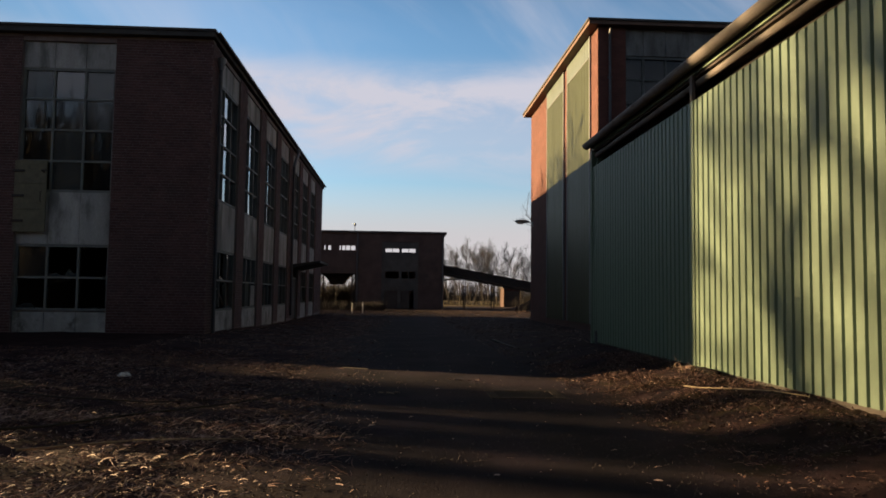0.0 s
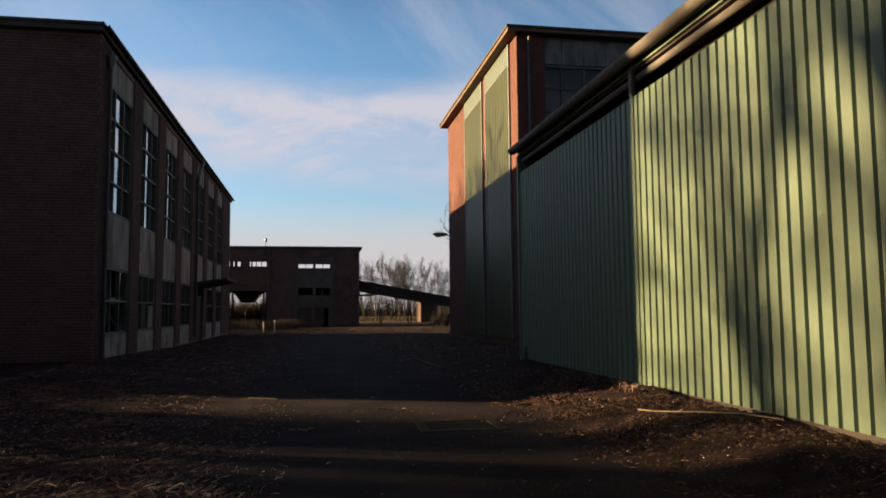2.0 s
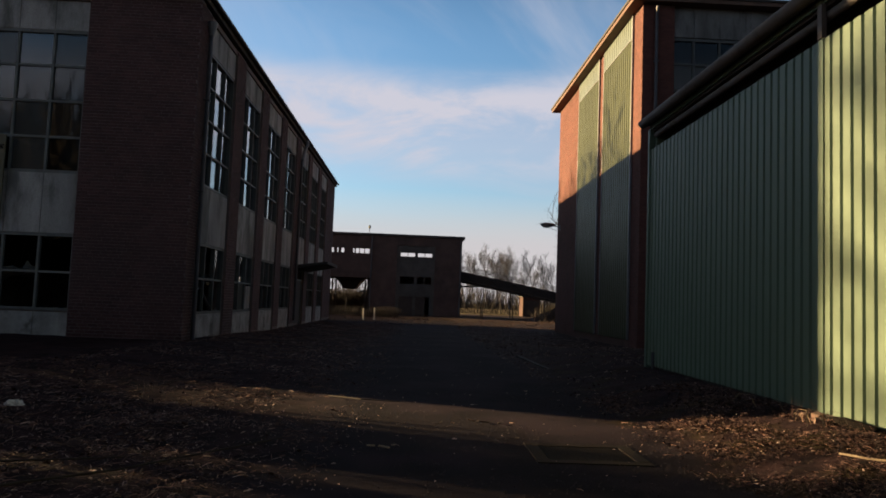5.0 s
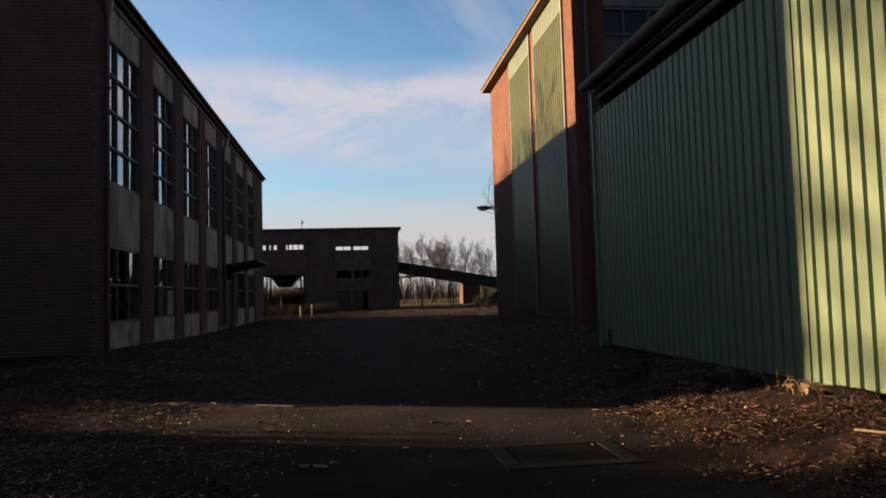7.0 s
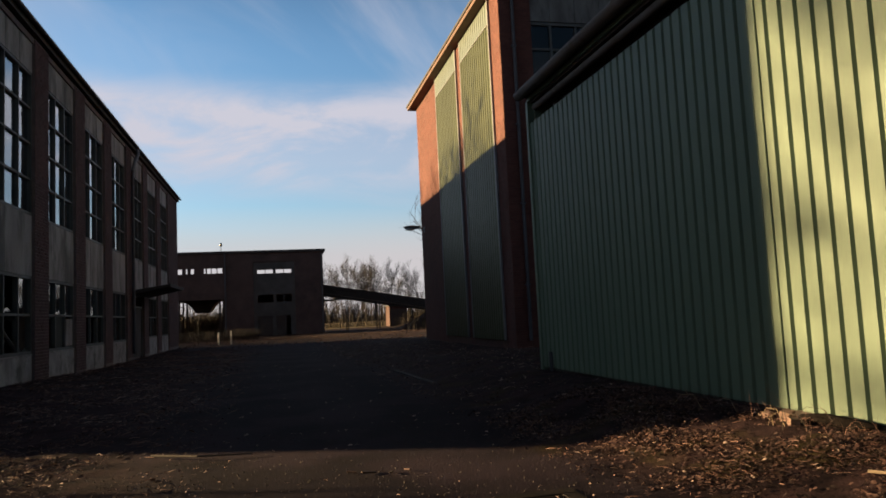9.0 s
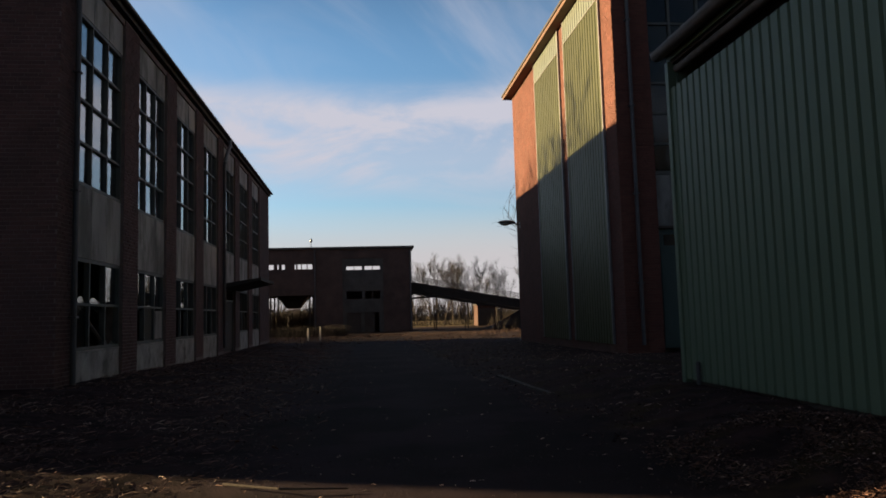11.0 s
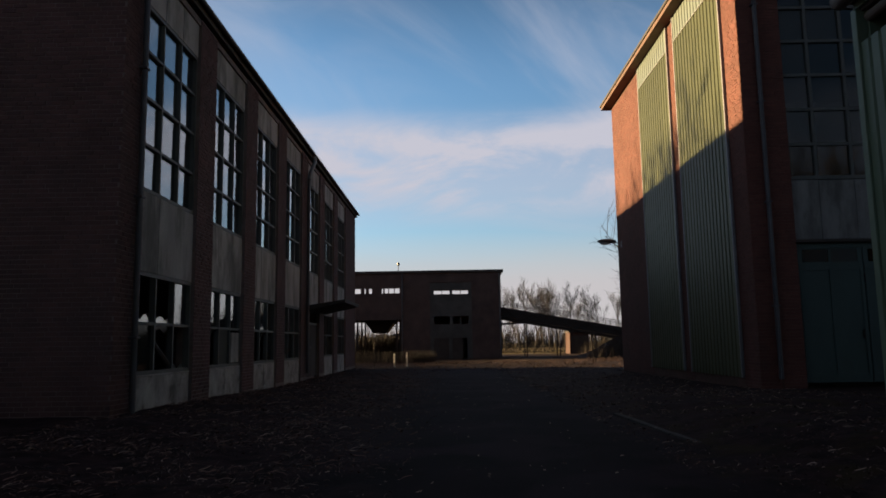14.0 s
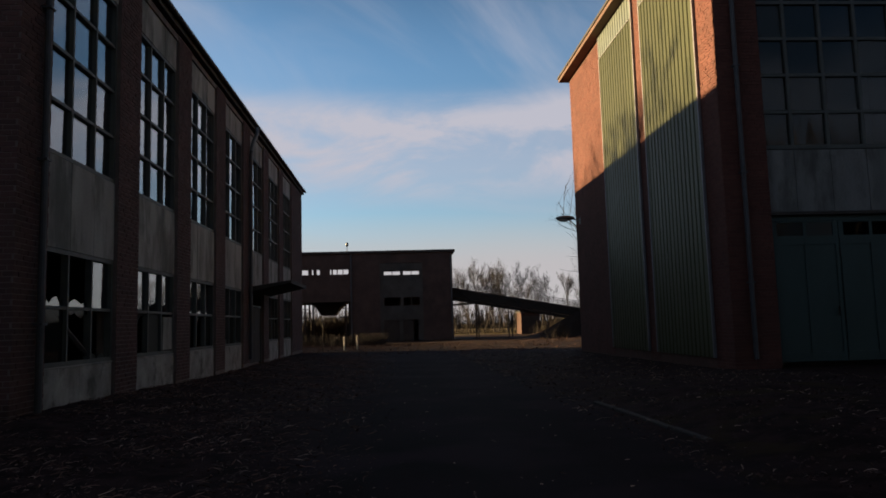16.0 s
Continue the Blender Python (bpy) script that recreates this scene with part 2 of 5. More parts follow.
# darker copy of the weathered concrete, with the gable's shade in its colour
PANEL_SHADED = material("shaded_concrete_panel", (0.17, 0.165, 0.158), 0.9, grain=1.1, fine=90, spread=0.28, bump=0.35, stain=(0.07, 0.068, 0.062), stain_scale=1.6, stain_at=(0.44, 0.66), stretch=(1, 1, 0.30))
RENDER_DARK = material("sooty_render", (0.062, 0.058, 0.055), 0.92, grain=1, fine=20)
YELLOW = material("faded_yellow_paint", (0.115, 0.098, 0.058), 0.6)
GLASS = glass_material("old_glass", (0.55, 0.58, 0.58), 0.07, 0.95)
GLASS_GRIMY = glass_material("grimy_glass", (0.16, 0.13, 0.12), 0.02, 0.09, 0.9)
GLASS_DARK = glass_material("dark_dusty_glass", (0.30, 0.31, 0.33), 0.02, 0.16, 0.25)
GLASS_DIM = glass_material("dusty_glass", (0.40, 0.41, 0.42), 0.04, 0.45, 0.6)


def ground_material():
    m = material("ground_cover", (0.0140, 0.0102, 0.0130), 0.92, grain=0.5, fine=45, spread=0.35, bump=0.7, specular=0.06)
    nodes, links = m.node_tree.nodes, m.node_tree.links
    bs = nodes["Principled BSDF"]
    old = bs.inputs["Base Color"].links[0].from_socket
    geo = nodes.new("ShaderNodeNewGeometry")
    sp = nodes.new("ShaderNodeSeparateXYZ")
    links.new(geo.outputs["Position"], sp.inputs[0])

    def noisy(scale, detail=6):
        n = nodes.new("ShaderNodeTexNoise")
        n.inputs["Scale"].default_value, n.inputs["Detail"].default_value = scale, detail
        links.new(geo.outputs["Position"], n.inputs["Vector"])
        return n.outputs["Fac"]

    def op(kind, a, b):
        n = nodes.new("ShaderNodeMath")
        n.operation = kind
        for i, v in enumerate((a, b)):
            if isinstance(v, (int, float)):
                n.inputs[i].default_value = v
            else:
                links.new(v, n.inputs[i])
        return n.outputs[0]

    def step(v, lo, hi):
        n = nodes.new("ShaderNodeMapRange")
        n.interpolation_type = "SMOOTHSTEP"
        n.inputs[1].default_value, n.inputs[2].default_value = lo, hi
        links.new(v, n.inputs[0])
        return n.outputs[0]

    def mixed(fac, a, b):
        n = nodes.new("ShaderNodeMix")
        n.data_type = "RGBA"
        links.new(fac, n.inputs[0])
        for sock, v in ((n.inputs[6], a), (n.inputs[7], b)):
            if isinstance(v, tuple):
                sock.default_value = v
            else:
                links.new(v, sock)
        return n.outputs[2]

    wob = op("MULTIPLY", op("SUBTRACT", noisy(0.8), 0.5), 2.4)
    edge = op("ADD", sp.outputs[0], wob)
    left = op("SUBTRACT", 1.0, step(edge, -2.0, -0.8))
    right = step(edge, 1.8, 2.7)
    soil = op("MAXIMUM", left, right)
    far = step(sp.outputs[1], 48, 56)
    soil = op("MAXIMUM", soil, op("MULTIPLY", far, op("MAXIMUM", step(noisy(0.35), 0.42, 0.58), step(sp.outputs[0], 7.0, 10.0))))
    dirt = mixed(step(noisy(3.5), 0.35, 0.65), (0.0130, 0.0078, 0.0088, 1), (0.034, 0.0190, 0.0196, 1))
    moss = op("MULTIPLY", step(noisy(1.6), 0.5, 0.7), right)
    dirt = mixed(moss, dirt, (0.034, 0.024, 0.012, 1))
    patch = step(noisy(0.55), 0.46, 0.62)
    tar = mixed(patch, old, (0.0260, 0.0178, 0.0232, 1))
    colour = mixed(soil, tar, dirt)
    field = step(sp.outputs[1], 88, 96)
    colour = mixed(field, colour, (0.13, 0.098, 0.045, 1))
    links.new(colour, bs.inputs["Base Color"])
    return m


GROUND = ground_material()


# ---- building blocks ----
def mesh_of(name, bm, mat):
    me = bpy.data.meshes.new(name)
    bmesh.ops.recalc_face_normals(bm, faces=bm.faces[:])
    bm.to_mesh(me)
    bm.free()
    me.materials.append(mat)
    return me


def part(name, bm, mat, parent=None, label="", smooth=False):
    """Links a bmesh (or a finished mesh) as one mesh object under a thing or a part."""
    me = bm if isinstance(bm, bpy.types.Mesh) else mesh_of(name, bm, mat)
    if smooth:
        me.shade_smooth()
    ob = new(name, me)
    ob.parent = parent
    if label:
        ob["label"] = label
    return ob


def thing(name, at=(0, 0, 0), label="", category="", group="", kind=""):
    ob = new(name)
    ob.empty_display_size = 0.2
    ob.matrix_basis = Matrix.Translation(at)
    return tagged(ob, label, category, group, kind)


def block(bm, x0, x1, y0, y1, z0, z1):
    vs = [bm.verts.new((x, y, z)) for z in (z0, z1) for y in (y0, y1) for x in (x0, x1)]
    for f in ((0, 1, 3, 2), (4, 6, 7, 5), (0, 4, 5, 1), (1, 5, 7, 3), (3, 7, 6, 2), (2, 6, 4, 0)):
        bm.faces.new([vs[i] for i in f])
    return bm


def slab(x0, x1, y0, y1, z0, z1, edge=0.0):
    bm = block(bmesh.new(), min(x0, x1), max(x0, x1), min(y0, y1), max(y0, y1), z0, z1)
    if edge:
        bmesh.ops.bevel(bm, geom=bm.edges[:], offset=edge, segments=1, affect="EDGES", profile=0.5)
    return bm


def tube(bm, points, radii, sides=8, caps=True):
    """A bent tube through points, with a radius at each."""
    points = [Vector(p) for p in points]
    rings = []
    side = None
    for i, p in enumerate(points):
        d = (points[min(i + 1, len(points) - 1)] - points[max(i - 1, 0)]).normalized()
        if side is None:
            side = d.orthogonal().normalized()
        side = (side - d * side.dot(d)).normalized()
        other = d.cross(side)
        r = radii if isinstance(radii, (int, float)) else radii[i]
        rings.append([bm.verts.new(p + r * (math.cos(a) * side + math.sin(a) * other)) for a in (2 * math.pi * k / sides for k in range(sides))])
    for a, b in zip(rings, rings[1:]):
        for k in range(sides):
            bm.faces.new((a[k], a[(k + 1) % sides], b[(k + 1) % sides], b[k]))
    if caps and sides > 2:
        bm.faces.new(rings[0][::-1])
        bm.faces.new(rings[-1])
    return bm


def corrugated(length, height, pitch, depth, z0=0.0, top_wave=0.0):
    """A sheet of trapezoid ribs that runs along +x, ribs upright, its front towards -y."""
    bm = bmesh.new()
    profile = []
    n = int(round(length / pitch))
    p = length / n
    for i in range(n):
        a = i * p
        profile += [(a, 0), (a + 0.69 * p, 0), (a + 0.77 * p, depth), (a + 0.91 * p, depth)]
    profile.append((length, 0))
    rows = []
    for z in (z0, z0 + height * 0.5, z0 + height):
        rows.append([bm.verts.new((x, y, z)) for x, y in profile])
    for a, b in zip(rows, rows[1:]):
        for i in range(len(profile) - 1):
            bm.faces.new((a[i], a[i + 1], b[i + 1], b[i]))
    back = [bm.verts.new((x, depth + 0.03, z)) for x, z in ((0, z0), (length, z0), (length, z0 + height), (0, z0 + height))]
    bm.faces.new(back)
    return bm


def ground_z(x, y):
    def step(v, a, b):
        t = min(1, max(0, (v - a) / (b - a)))
        return t * t * (3 - 2 * t)

    z = -0.10 * step(y, 13, 44)
    z += 0.24 * step(x, 2.3, 4.0) * (1 - 0.85 * step(y, 20, 28)) * (1 - step(x, 40, 60))
    z += 0.14 * step(-x, 3.2, 5.8) * (1 - step(y, 20, 34)) * (1 - step(-x, 60, 90))
    z += 2.4 * step(x, 10.9, 16.5) * step(y, 60, 70) * (1 - step(y, 74, 84)) * (1 - step(x, 60, 90))
    return z


def brick_field(name, width, height, mat, parent, matrix, course=0.0815, length=0.25, joint=0.011, proud=0.008, skip=None, single=None, seed=1):
    """Bricks in running bond on the plane x to the right, z up, facing -y; matrix sets them on their wall. single(x, z): made as pieces of their own."""
    rng = random.Random(seed)
    verts, faces, shared = [], [], {}
    for row in range(int(height / course)):
        z0, z1 = row * course + joint, (row + 1) * course
        off = (0.0, 0.5, 0.25, 0.75)[row % 4] * length
        x = -off
        while x < width:
            a, b = max(x + joint, 0.0), min(x + length, width)
            x += length
            if b - a < 0.03 or (skip and skip(a, b, z0, z1)):
                continue
            d = proud + rng.uniform(-0.004, 0.005)
            j = [rng.uniform(-0.002, 0.002) for _ in range(4)]
            box = [(a + j[0], 0, z0 + j[1]), (b + j[2], 0, z0 + j[1]), (b + j[2], 0, z1 + j[3]), (a + j[0], 0, z1 + j[3])]
            box += [(px + (0.003 if px < (a + b) / 2 else -0.003), -d, pz + (0.003 if pz < (z0 + z1) / 2 else -0.003)) for px, _, pz in box]
            quads = ((4, 5, 6, 7), (0, 1, 5, 4), (1, 2, 6, 5), (2, 3, 7, 6), (3, 0, 4, 7))
            if single and single((a + b) / 2, z0):
                key = round(b - a, 3)
                if key not in shared:
                    me = bpy.data.meshes.new("brick")
                    me.from_pydata([(px - a, py, pz - z0) for px, py, pz in box], [], quads)
                    me.materials.append(mat)
                    shared[key] = me
                ob = new("brick", shared[key])
                ob.parent = parent
                ob.matrix_basis = matrix @ Matrix.Translation((a, rng.uniform(-0.003, 0.002), z0))
                continue
            k = len(verts)
            verts += box
            faces += [tuple(k + i for i in q) for q in quads]
    if not faces:
        return None
    me = bpy.data.meshes.new(name)
    me.from_pydata(verts, [], faces)
    me.materials.append(mat)
    ob = new(name, me)
    ob.parent = parent
    ob.matrix_basis = matrix
    ob["kind"] = "stuff"
    return ob


PANES = {}


def window(parent, matrix, width, height, cols, rows, frame_mat, glass, broken=(), depth=0.10, bar=0.055, label="", seed=0, low_glass=None):
    """A steel window on the plane x to the right, z up, facing -y: a frame with bars and a pane in each field."""
    rng = random.Random(seed)
    bm = bmesh.new()
    e = bar * 1.3
    block(bm, 0, width, -0.01, depth, 0, e)
    block(bm, 0, width, -0.01, depth, height - e, height)
    block(bm, 0, e, -0.008, depth, e, height - e)
    block(bm, width - e, width, -0.008, depth, e, height - e)
    for i in range(1, cols):
        x = width * i / cols
        block(bm, x - bar / 2, x + bar / 2, -0.004, depth - 0.004, e, height - e)
    for j in range(1, rows):
        z = height * j / rows
        for i in range(cols):
            block(bm, width * i / cols + bar / 2, width * (i + 1) / cols - bar / 2, 0.004, depth - 0.012, z - bar / 2, z + bar / 2)
    win = part("window", bm, frame_mat, parent, label)
    win.matrix_basis = matrix
    pw, ph = width / cols - bar, height / rows - bar
    for g in {glass, low_glass or glass}:
        key = (round(pw, 3), round(ph, 3), g.name)
        if key not in PANES:
            PANES[key] = mesh_of("pane", slab(-pw / 2 - 0.01, pw / 2 + 0.01, -0.003, 0.003, -ph / 2 - 0.01, ph / 2 + 0.01), g)
    for i in range(cols):
        for j in range(rows):
            if (i, j) in broken:
                # jagged rest of glass that stays in the putty
                sh, ring, n = bmesh.new(), [], 7
                left, top = rng.random() < 0.5, rng.random() < 0.6
                for q in range(n + 1):
                    ring.append((pw * q / n - pw / 2, ph * rng.uniform(0.03, 0.24) * (0.4 + abs(q / n - (0.0 if left else 1.0)))))
                sgn = -1 if top else 1
                outer = [(-pw / 2 - 0.008, -0.008), (pw / 2 + 0.008, -0.008)]
                pts = [outer[0]] + ring + [outer[1]]
                lo_, hi_ = [[sh.verts.new((px, y, sgn * (pz - ph / 2))) for px, pz in pts] for y in (-0.003, 0.003)]
                sh.faces.new(lo_)
                sh.faces.new(hi_[::-1])
                for q in range(len(pts)):
                    w_ = (q + 1) % len(pts)
                    sh.faces.new((lo_[q], hi_[q], hi_[w_], lo_[w_]))
                bmesh.ops.recalc_face_normals(sh, faces=sh.faces)
                ob = part("glass_shard", sh, (low_glass or glass) if j == 0 else glass, win, "jagged rest of a broken pane")
                ob.visible_shadow = False
                ob.matrix_basis = Matrix.Translation((width * (i + 0.5) / cols, depth * 0.55, height * (j + 0.5) / rows))
                continue
            ob = new("pane", PANES[(round(pw, 3), round(ph, 3), ((low_glass or glass) if j == 0 else glass).name)])
            ob.parent = win
            ob.visible_shadow = False
            ob.matrix_basis = pose(width * (i + 0.5) / cols, depth * 0.55, height * (j + 0.5) / rows, rng.uniform(-0.5, 0.5), 0, rng.uniform(-0.6, 0.6))
    return win


def panel_row(parent, matrix, width, z0, z1, count, depth=0.07, seed=0, mat=None):
    """Concrete slabs side by side, with open joints."""
    rng = random.Random(seed)
    w = width / count
    for i in range(count):
        ob = part("concrete_panel", slab(i * w + 0.006, (i + 1) * w - 0.006, 0, depth, z0 + 0.006, z1 - 0.006, 0.006), mat or PANEL, parent)
        ob.matrix_basis = matrix @ Matrix.Translation((0, rng.uniform(-0.006, 0.006), 0))


# ---- ground ----
def spaced(*spans):
    out_ = []
    for a, b, d in spans:
        n = max(1, int(round((b - a) / d)))
        out_ += [a + (b - a) * i / n for i in range(n)]
    return out_ + [spans[-1][1]]


def build_ground():
    xs = spaced((-3000, -400, 650), (-400, -60, 60), (-60, -12, 6), (-12, -7, 0.5), (-7, 5, 0.10), (5, 24, 1.0), (24, 80, 8), (80, 500, 70), (500, 3000, 620))
    ys = spaced((-3000, -300, 650), (-300, -30, 40), (-30, 0, 2), (0, 16, 0.10), (16, 30, 0.35), (30, 110, 1.0), (110, 300, 20), (300, 3000, 540))
    nz = noise.noise
    verts = []
    for y in ys:
        for x in xs:
            z = ground_z(x, y)
            if -12 < x < 8 and -2 < y < 60:
                rough = min(1, max(0, (-x - 1.2) / 1.6)) + min(1, max(0, (x - 2.0) / 1.2))
                z += (0.008 + 0.05 * min(rough, 1)) * (nz(Vector((x * 1.3, y * 1.3, 0))) * 0.7 + nz(Vector((x * 4, y * 4, 5))) * 0.45)
                z += 0.012 * min(rough, 1) * nz(Vector((x * 13, y * 13, 9)))
            verts.append((x, y, z))
    w = len(xs)
    faces = [(j * w + i, j * w + i + 1, (j + 1) * w + i + 1, (j + 1) * w + i) for j in range(len(ys) - 1) for i in range(w - 1)]
    me = bpy.data.meshes.new("ground")
    me.from_pydata(verts, [], faces)
    me.materials.append(GROUND)
    me.shade_smooth()
    return tagged(new("ground", me), "worn dark asphalt lane between strips of leaf-strewn soil", "ground", kind="structure")


build_ground()

# ---- the two-storey brick hall with the long window front ----
LX, LY, LEND, LWEST, LTOP = -5.98, 20.45, 50.64, -21.20, 8.72
BAY, PITCH, BAYS = 2.65, 3.77, 7
FIRST = 21.55
Z_PLINTH, Z_SILL, Z_HEAD, Z_UP, Z_UPTOP, Z_PANELTOP = -0.10, 0.74, 2.645, 4.16, 7.80, 8.58

hall = thing("factory_hall", (LX, LY, 0.15), "long two-storey dark brick factory hall with steel windows and concrete panels", "building")
at_hall = Matrix.Translation((-LX, -LY, -0.15))


def hall_part(name, bm, mat, label=""):
    ob = part(name, bm, mat, hall, label)
    ob.matrix_basis = at_hall
    return ob


def hall_pier(x0, x1, y0, y1, z0=-0.1, z1=LTOP):
    return hall_part("wall", slab(x0, x1, y0, y1, z0, z1), MORTAR)


T = 0.36
SOUTH = -8.76
south_bays = [(SOUTH - BAY - PITCH * k, SOUTH - PITCH * k) for k in range(3)]
east_bays = [(FIRST + PITCH * k - (0.14 if k == 0 else 0), FIRST + PITCH * k + BAY) for k in range(BAYS)]
CORNER = east_bays[0][0]
corner = hall_pier(SOUTH, LX, LY, CORNER)
# joints of the two brick-faced sides are filled by bricks that stand a little proud of the mortar
brick_field("brickwork", LX - SOUTH, 8.64, BRICK_DARK, corner, Matrix.Translation((SOUTH, LY, 0.05)), single=lambda x, z: z < 2.05, seed=3)
brick_field("brickwork", CORNER - LY, 8.64, BRICK_DARK, corner, pose(LX, LY, 0.05, 0, 0, 90), seed=4)
edges = [b for _, b in east_bays[:-1]], [a for a, _ in east_bays[1:]]
for y0, y1 in list(zip(*edges)) + [(east_bays[-1][1], LEND)]:
    pillar = hall_pier(LX - T, LX, y0, y1)
    brick_field("brickwork", y1 - y0, 8.64, BRICK_DARK, pillar, pose(LX, y0, 0.05, 0, 0, 90), seed=int(y0 * 10))
for x0, x1 in ((LWEST, south_bays[2][0]), (south_bays[2][1], south_bays[1][0]), (south_bays[1][1], south_bays[0][0])):
    pier = hall_pier(x0, x1, LY, LY + T)
    brick_field("brickwork", x1 - x0, 8.64, BRICK_DARK, pier, Matrix.Translation((x0, LY, 0.05)), seed=int(-x0 * 10))
hall_part("lintel", slab(LWEST, LX, LY, LY + T, LTOP, LTOP + 0.05), MORTAR)
for x0, x1 in south_bays:
    hall_part("lintel", slab(x0, x1, LY + 0.02, LY + T, Z_PANELTOP, LTOP), MORTAR)
    hall_part("wall", slab(x0, x1, LY + 0.20, LY + T, -0.1, Z_SILL), MORTAR)
    hall_part("wall", slab(x0, x1, LY + 0.20, LY + T, Z_HEAD, Z_UP), MORTAR)
    hall_part("wall", slab(x0, x1, LY + 0.20, LY + T, Z_UPTOP, Z_PANELTOP), MORTAR)
for y0, y1 in east_bays:
    hall_part("lintel", slab(LX - T, LX - 0.02, y0, y1, Z_PANELTOP, LTOP), MORTAR)
    hall_part("wall", slab(LX - T, LX - 0.20, y0, y1, -0.1, Z_SILL), MORTAR)
    hall_part("wall", slab(LX - T, LX - 0.20, y0, y1, Z_HEAD, Z_UP), MORTAR)
    hall_part("wall", slab(LX - T, LX - 0.20, y0, y1, Z_UPTOP, Z_PANELTOP), MORTAR)
hall_part("wall", slab(LWEST, LWEST + T, LY + T, LEND - T, -0.1, LTOP), MORTAR)
hall_part("wall", slab(LWEST, LX - T, LEND - T, LEND, -0.1, LTOP), MORTAR)
hall_part("floor", slab(LWEST + T, LX - T, LY + T, LEND - T, 0.0, 0.2), INSIDE)
hall_part("floor", slab(LWEST + T, LX - 1.2, LY + 1.2, LEND - T, 3.3, 3.6), INSIDE)

# roof slab with a thin dark edge
hall_part("roof", slab(LWEST - 0.3, LX + 0.10, LY - 0.22, LEND + 0.3, LTOP + 0.052, LTOP + 0.20, 0.01), BITUMEN)
hall_part("roof_edge", slab(LWEST - 0.34, LX + 0.13, LY - 0.26, LEND + 0.34, LTOP + 0.202, LTOP + 0.29, 0.015), BITUMEN, "dark bitumen roof edge")
# unseen raised roof edge, added to carry the hall's shadow over the shed gutter
hall_part("parapet", slab(LWEST - 0.3, LWEST + 0.06, LY - 0.36, LEND + 0.3, LTOP + 0.292, LTOP + 0.78, 0.01), BITUMEN)

LOWER_BROKEN = [{(0, 1), (1, 1), (1, 0), (2, 0)}, {(2, 0), (0, 0)}, {(1, 0), (2, 1)}, {(0, 0), (2, 0), (0, 1), (2, 1)}, set(), {(0, 0), (1, 1), (2, 0)}, {(1, 0), (2, 1)}]
for k, (y0, y1) in enumerate(east_bays):
    m = at_hall @ pose(LX - 0.06, y0, 0, 0, 0, 90)
    panel_row(hall, m, y1 - y0, Z_UPTOP, Z_PANELTOP, 3, seed=k)
    panel_row(hall, m, y1 - y0, Z_HEAD, Z_UP, 3, seed=k + 20)
    window(hall, m @ Matrix.Translation((0, 0.02, Z_UP)), y1 - y0, Z_UPTOP - Z_UP, 3, 4, FRAME, GLASS, seed=k, depth=0.13)
    if k == 4:
        continue
    panel_row(hall, m, y1 - y0, Z_PLINTH, Z_SILL - 0.03, 2, seed=k + 40, mat=PLINTH)
    window(hall, m @ Matrix.Translation((0, 0.02, Z_SILL)), y1 - y0, Z_HEAD - Z_SILL, 3, 2, FRAME, GLASS, LOWER_BROKEN[k], seed=k + 9, depth=0.12, label="steel window with broken panes", low_glass=GLASS_GRIMY)
    sill = hall_part("sill", slab(LX - 0.18, LX - 0.05, y0, y1, Z_SILL - 0.03, Z_SILL - 0.002, 0.006), PANEL)
for k, (x0, x1) in enumerate(south_bays):
    m = at_hall @ Matrix.Translation((x0, LY + 0.10, 0))
    panel_row(hall, m, BAY, Z_UPTOP, Z_PANELTOP, 3, seed=k + 60)
    panel_row(hall, m, BAY, Z_HEAD, Z_UP, 3, seed=k + 70)
    panel_row(hall, m, BAY, Z_PLINTH, Z_SILL - 0.03, 3, seed=k + 80, mat=PLINTH)
    window(hall, m @ Matrix.Translation((0, 0.02, Z_UP)), BAY, Z_UPTOP - Z_UP, 3, 4, FRAME_LIGHT, GLASS_DIM, seed=k + 30)
    window(hall, m @ Matrix.Translation((0, 0.02, Z_SILL)), BAY, Z_HEAD - Z_SILL, 3, 2, FRAME_LIGHT, GLASS_DIM, {(0, 0), (1, 0), (2, 0), (2, 1), (1, 1)}, seed=k + 33, label="steel window with broken panes")

# torn pale sheeting behind the panes of the south front
SHEETING = material("yellowed_sheeting", (0.33, 0.31, 0.27), 0.8, grain=2, fine=20, spread=0.2, bump=0.2)


def sheeting(x0, x1, z0, z1, seed):
    rng_ = random.Random(seed)
    bm = bmesh.new()
    rows_s = []
    for j in range(13):
        f = j / 12
        ragged = (x1 - x0) * (0.10 + 0.22 * abs(noise.noise(Vector((seed, f * 5, 0)))) + 0.14 * rng_.random())
        rows_s.append([bm.verts.new((x0 + ragged + (x1 - x0 - ragged) * i / 6, LY + 0.34 + 0.03 * math.sin(i * 1.3 + j * 0.4 + seed), z0 + (z1 - z0) * f)) for i in range(7)])
    for a, b in zip(rows_s, rows_s[1:]):
        for i in range(6):
            bm.faces.new((a[i], a[i + 1], b[i + 1], b[i]))
    ob = hall_part("torn_sheeting", bm, SHEETING, "torn pale sheeting hung behind the panes")
    ob.modifiers.new("thick", "SOLIDIFY").thickness = 0.004


sheeting(SOUTH - 0.78, SOUTH - 0.08, 4.30, 6.85, 3)
sheeting(SOUTH - BAY + 0.05, SOUTH - BAY + 0.75, 4.30, 6.0, 8)

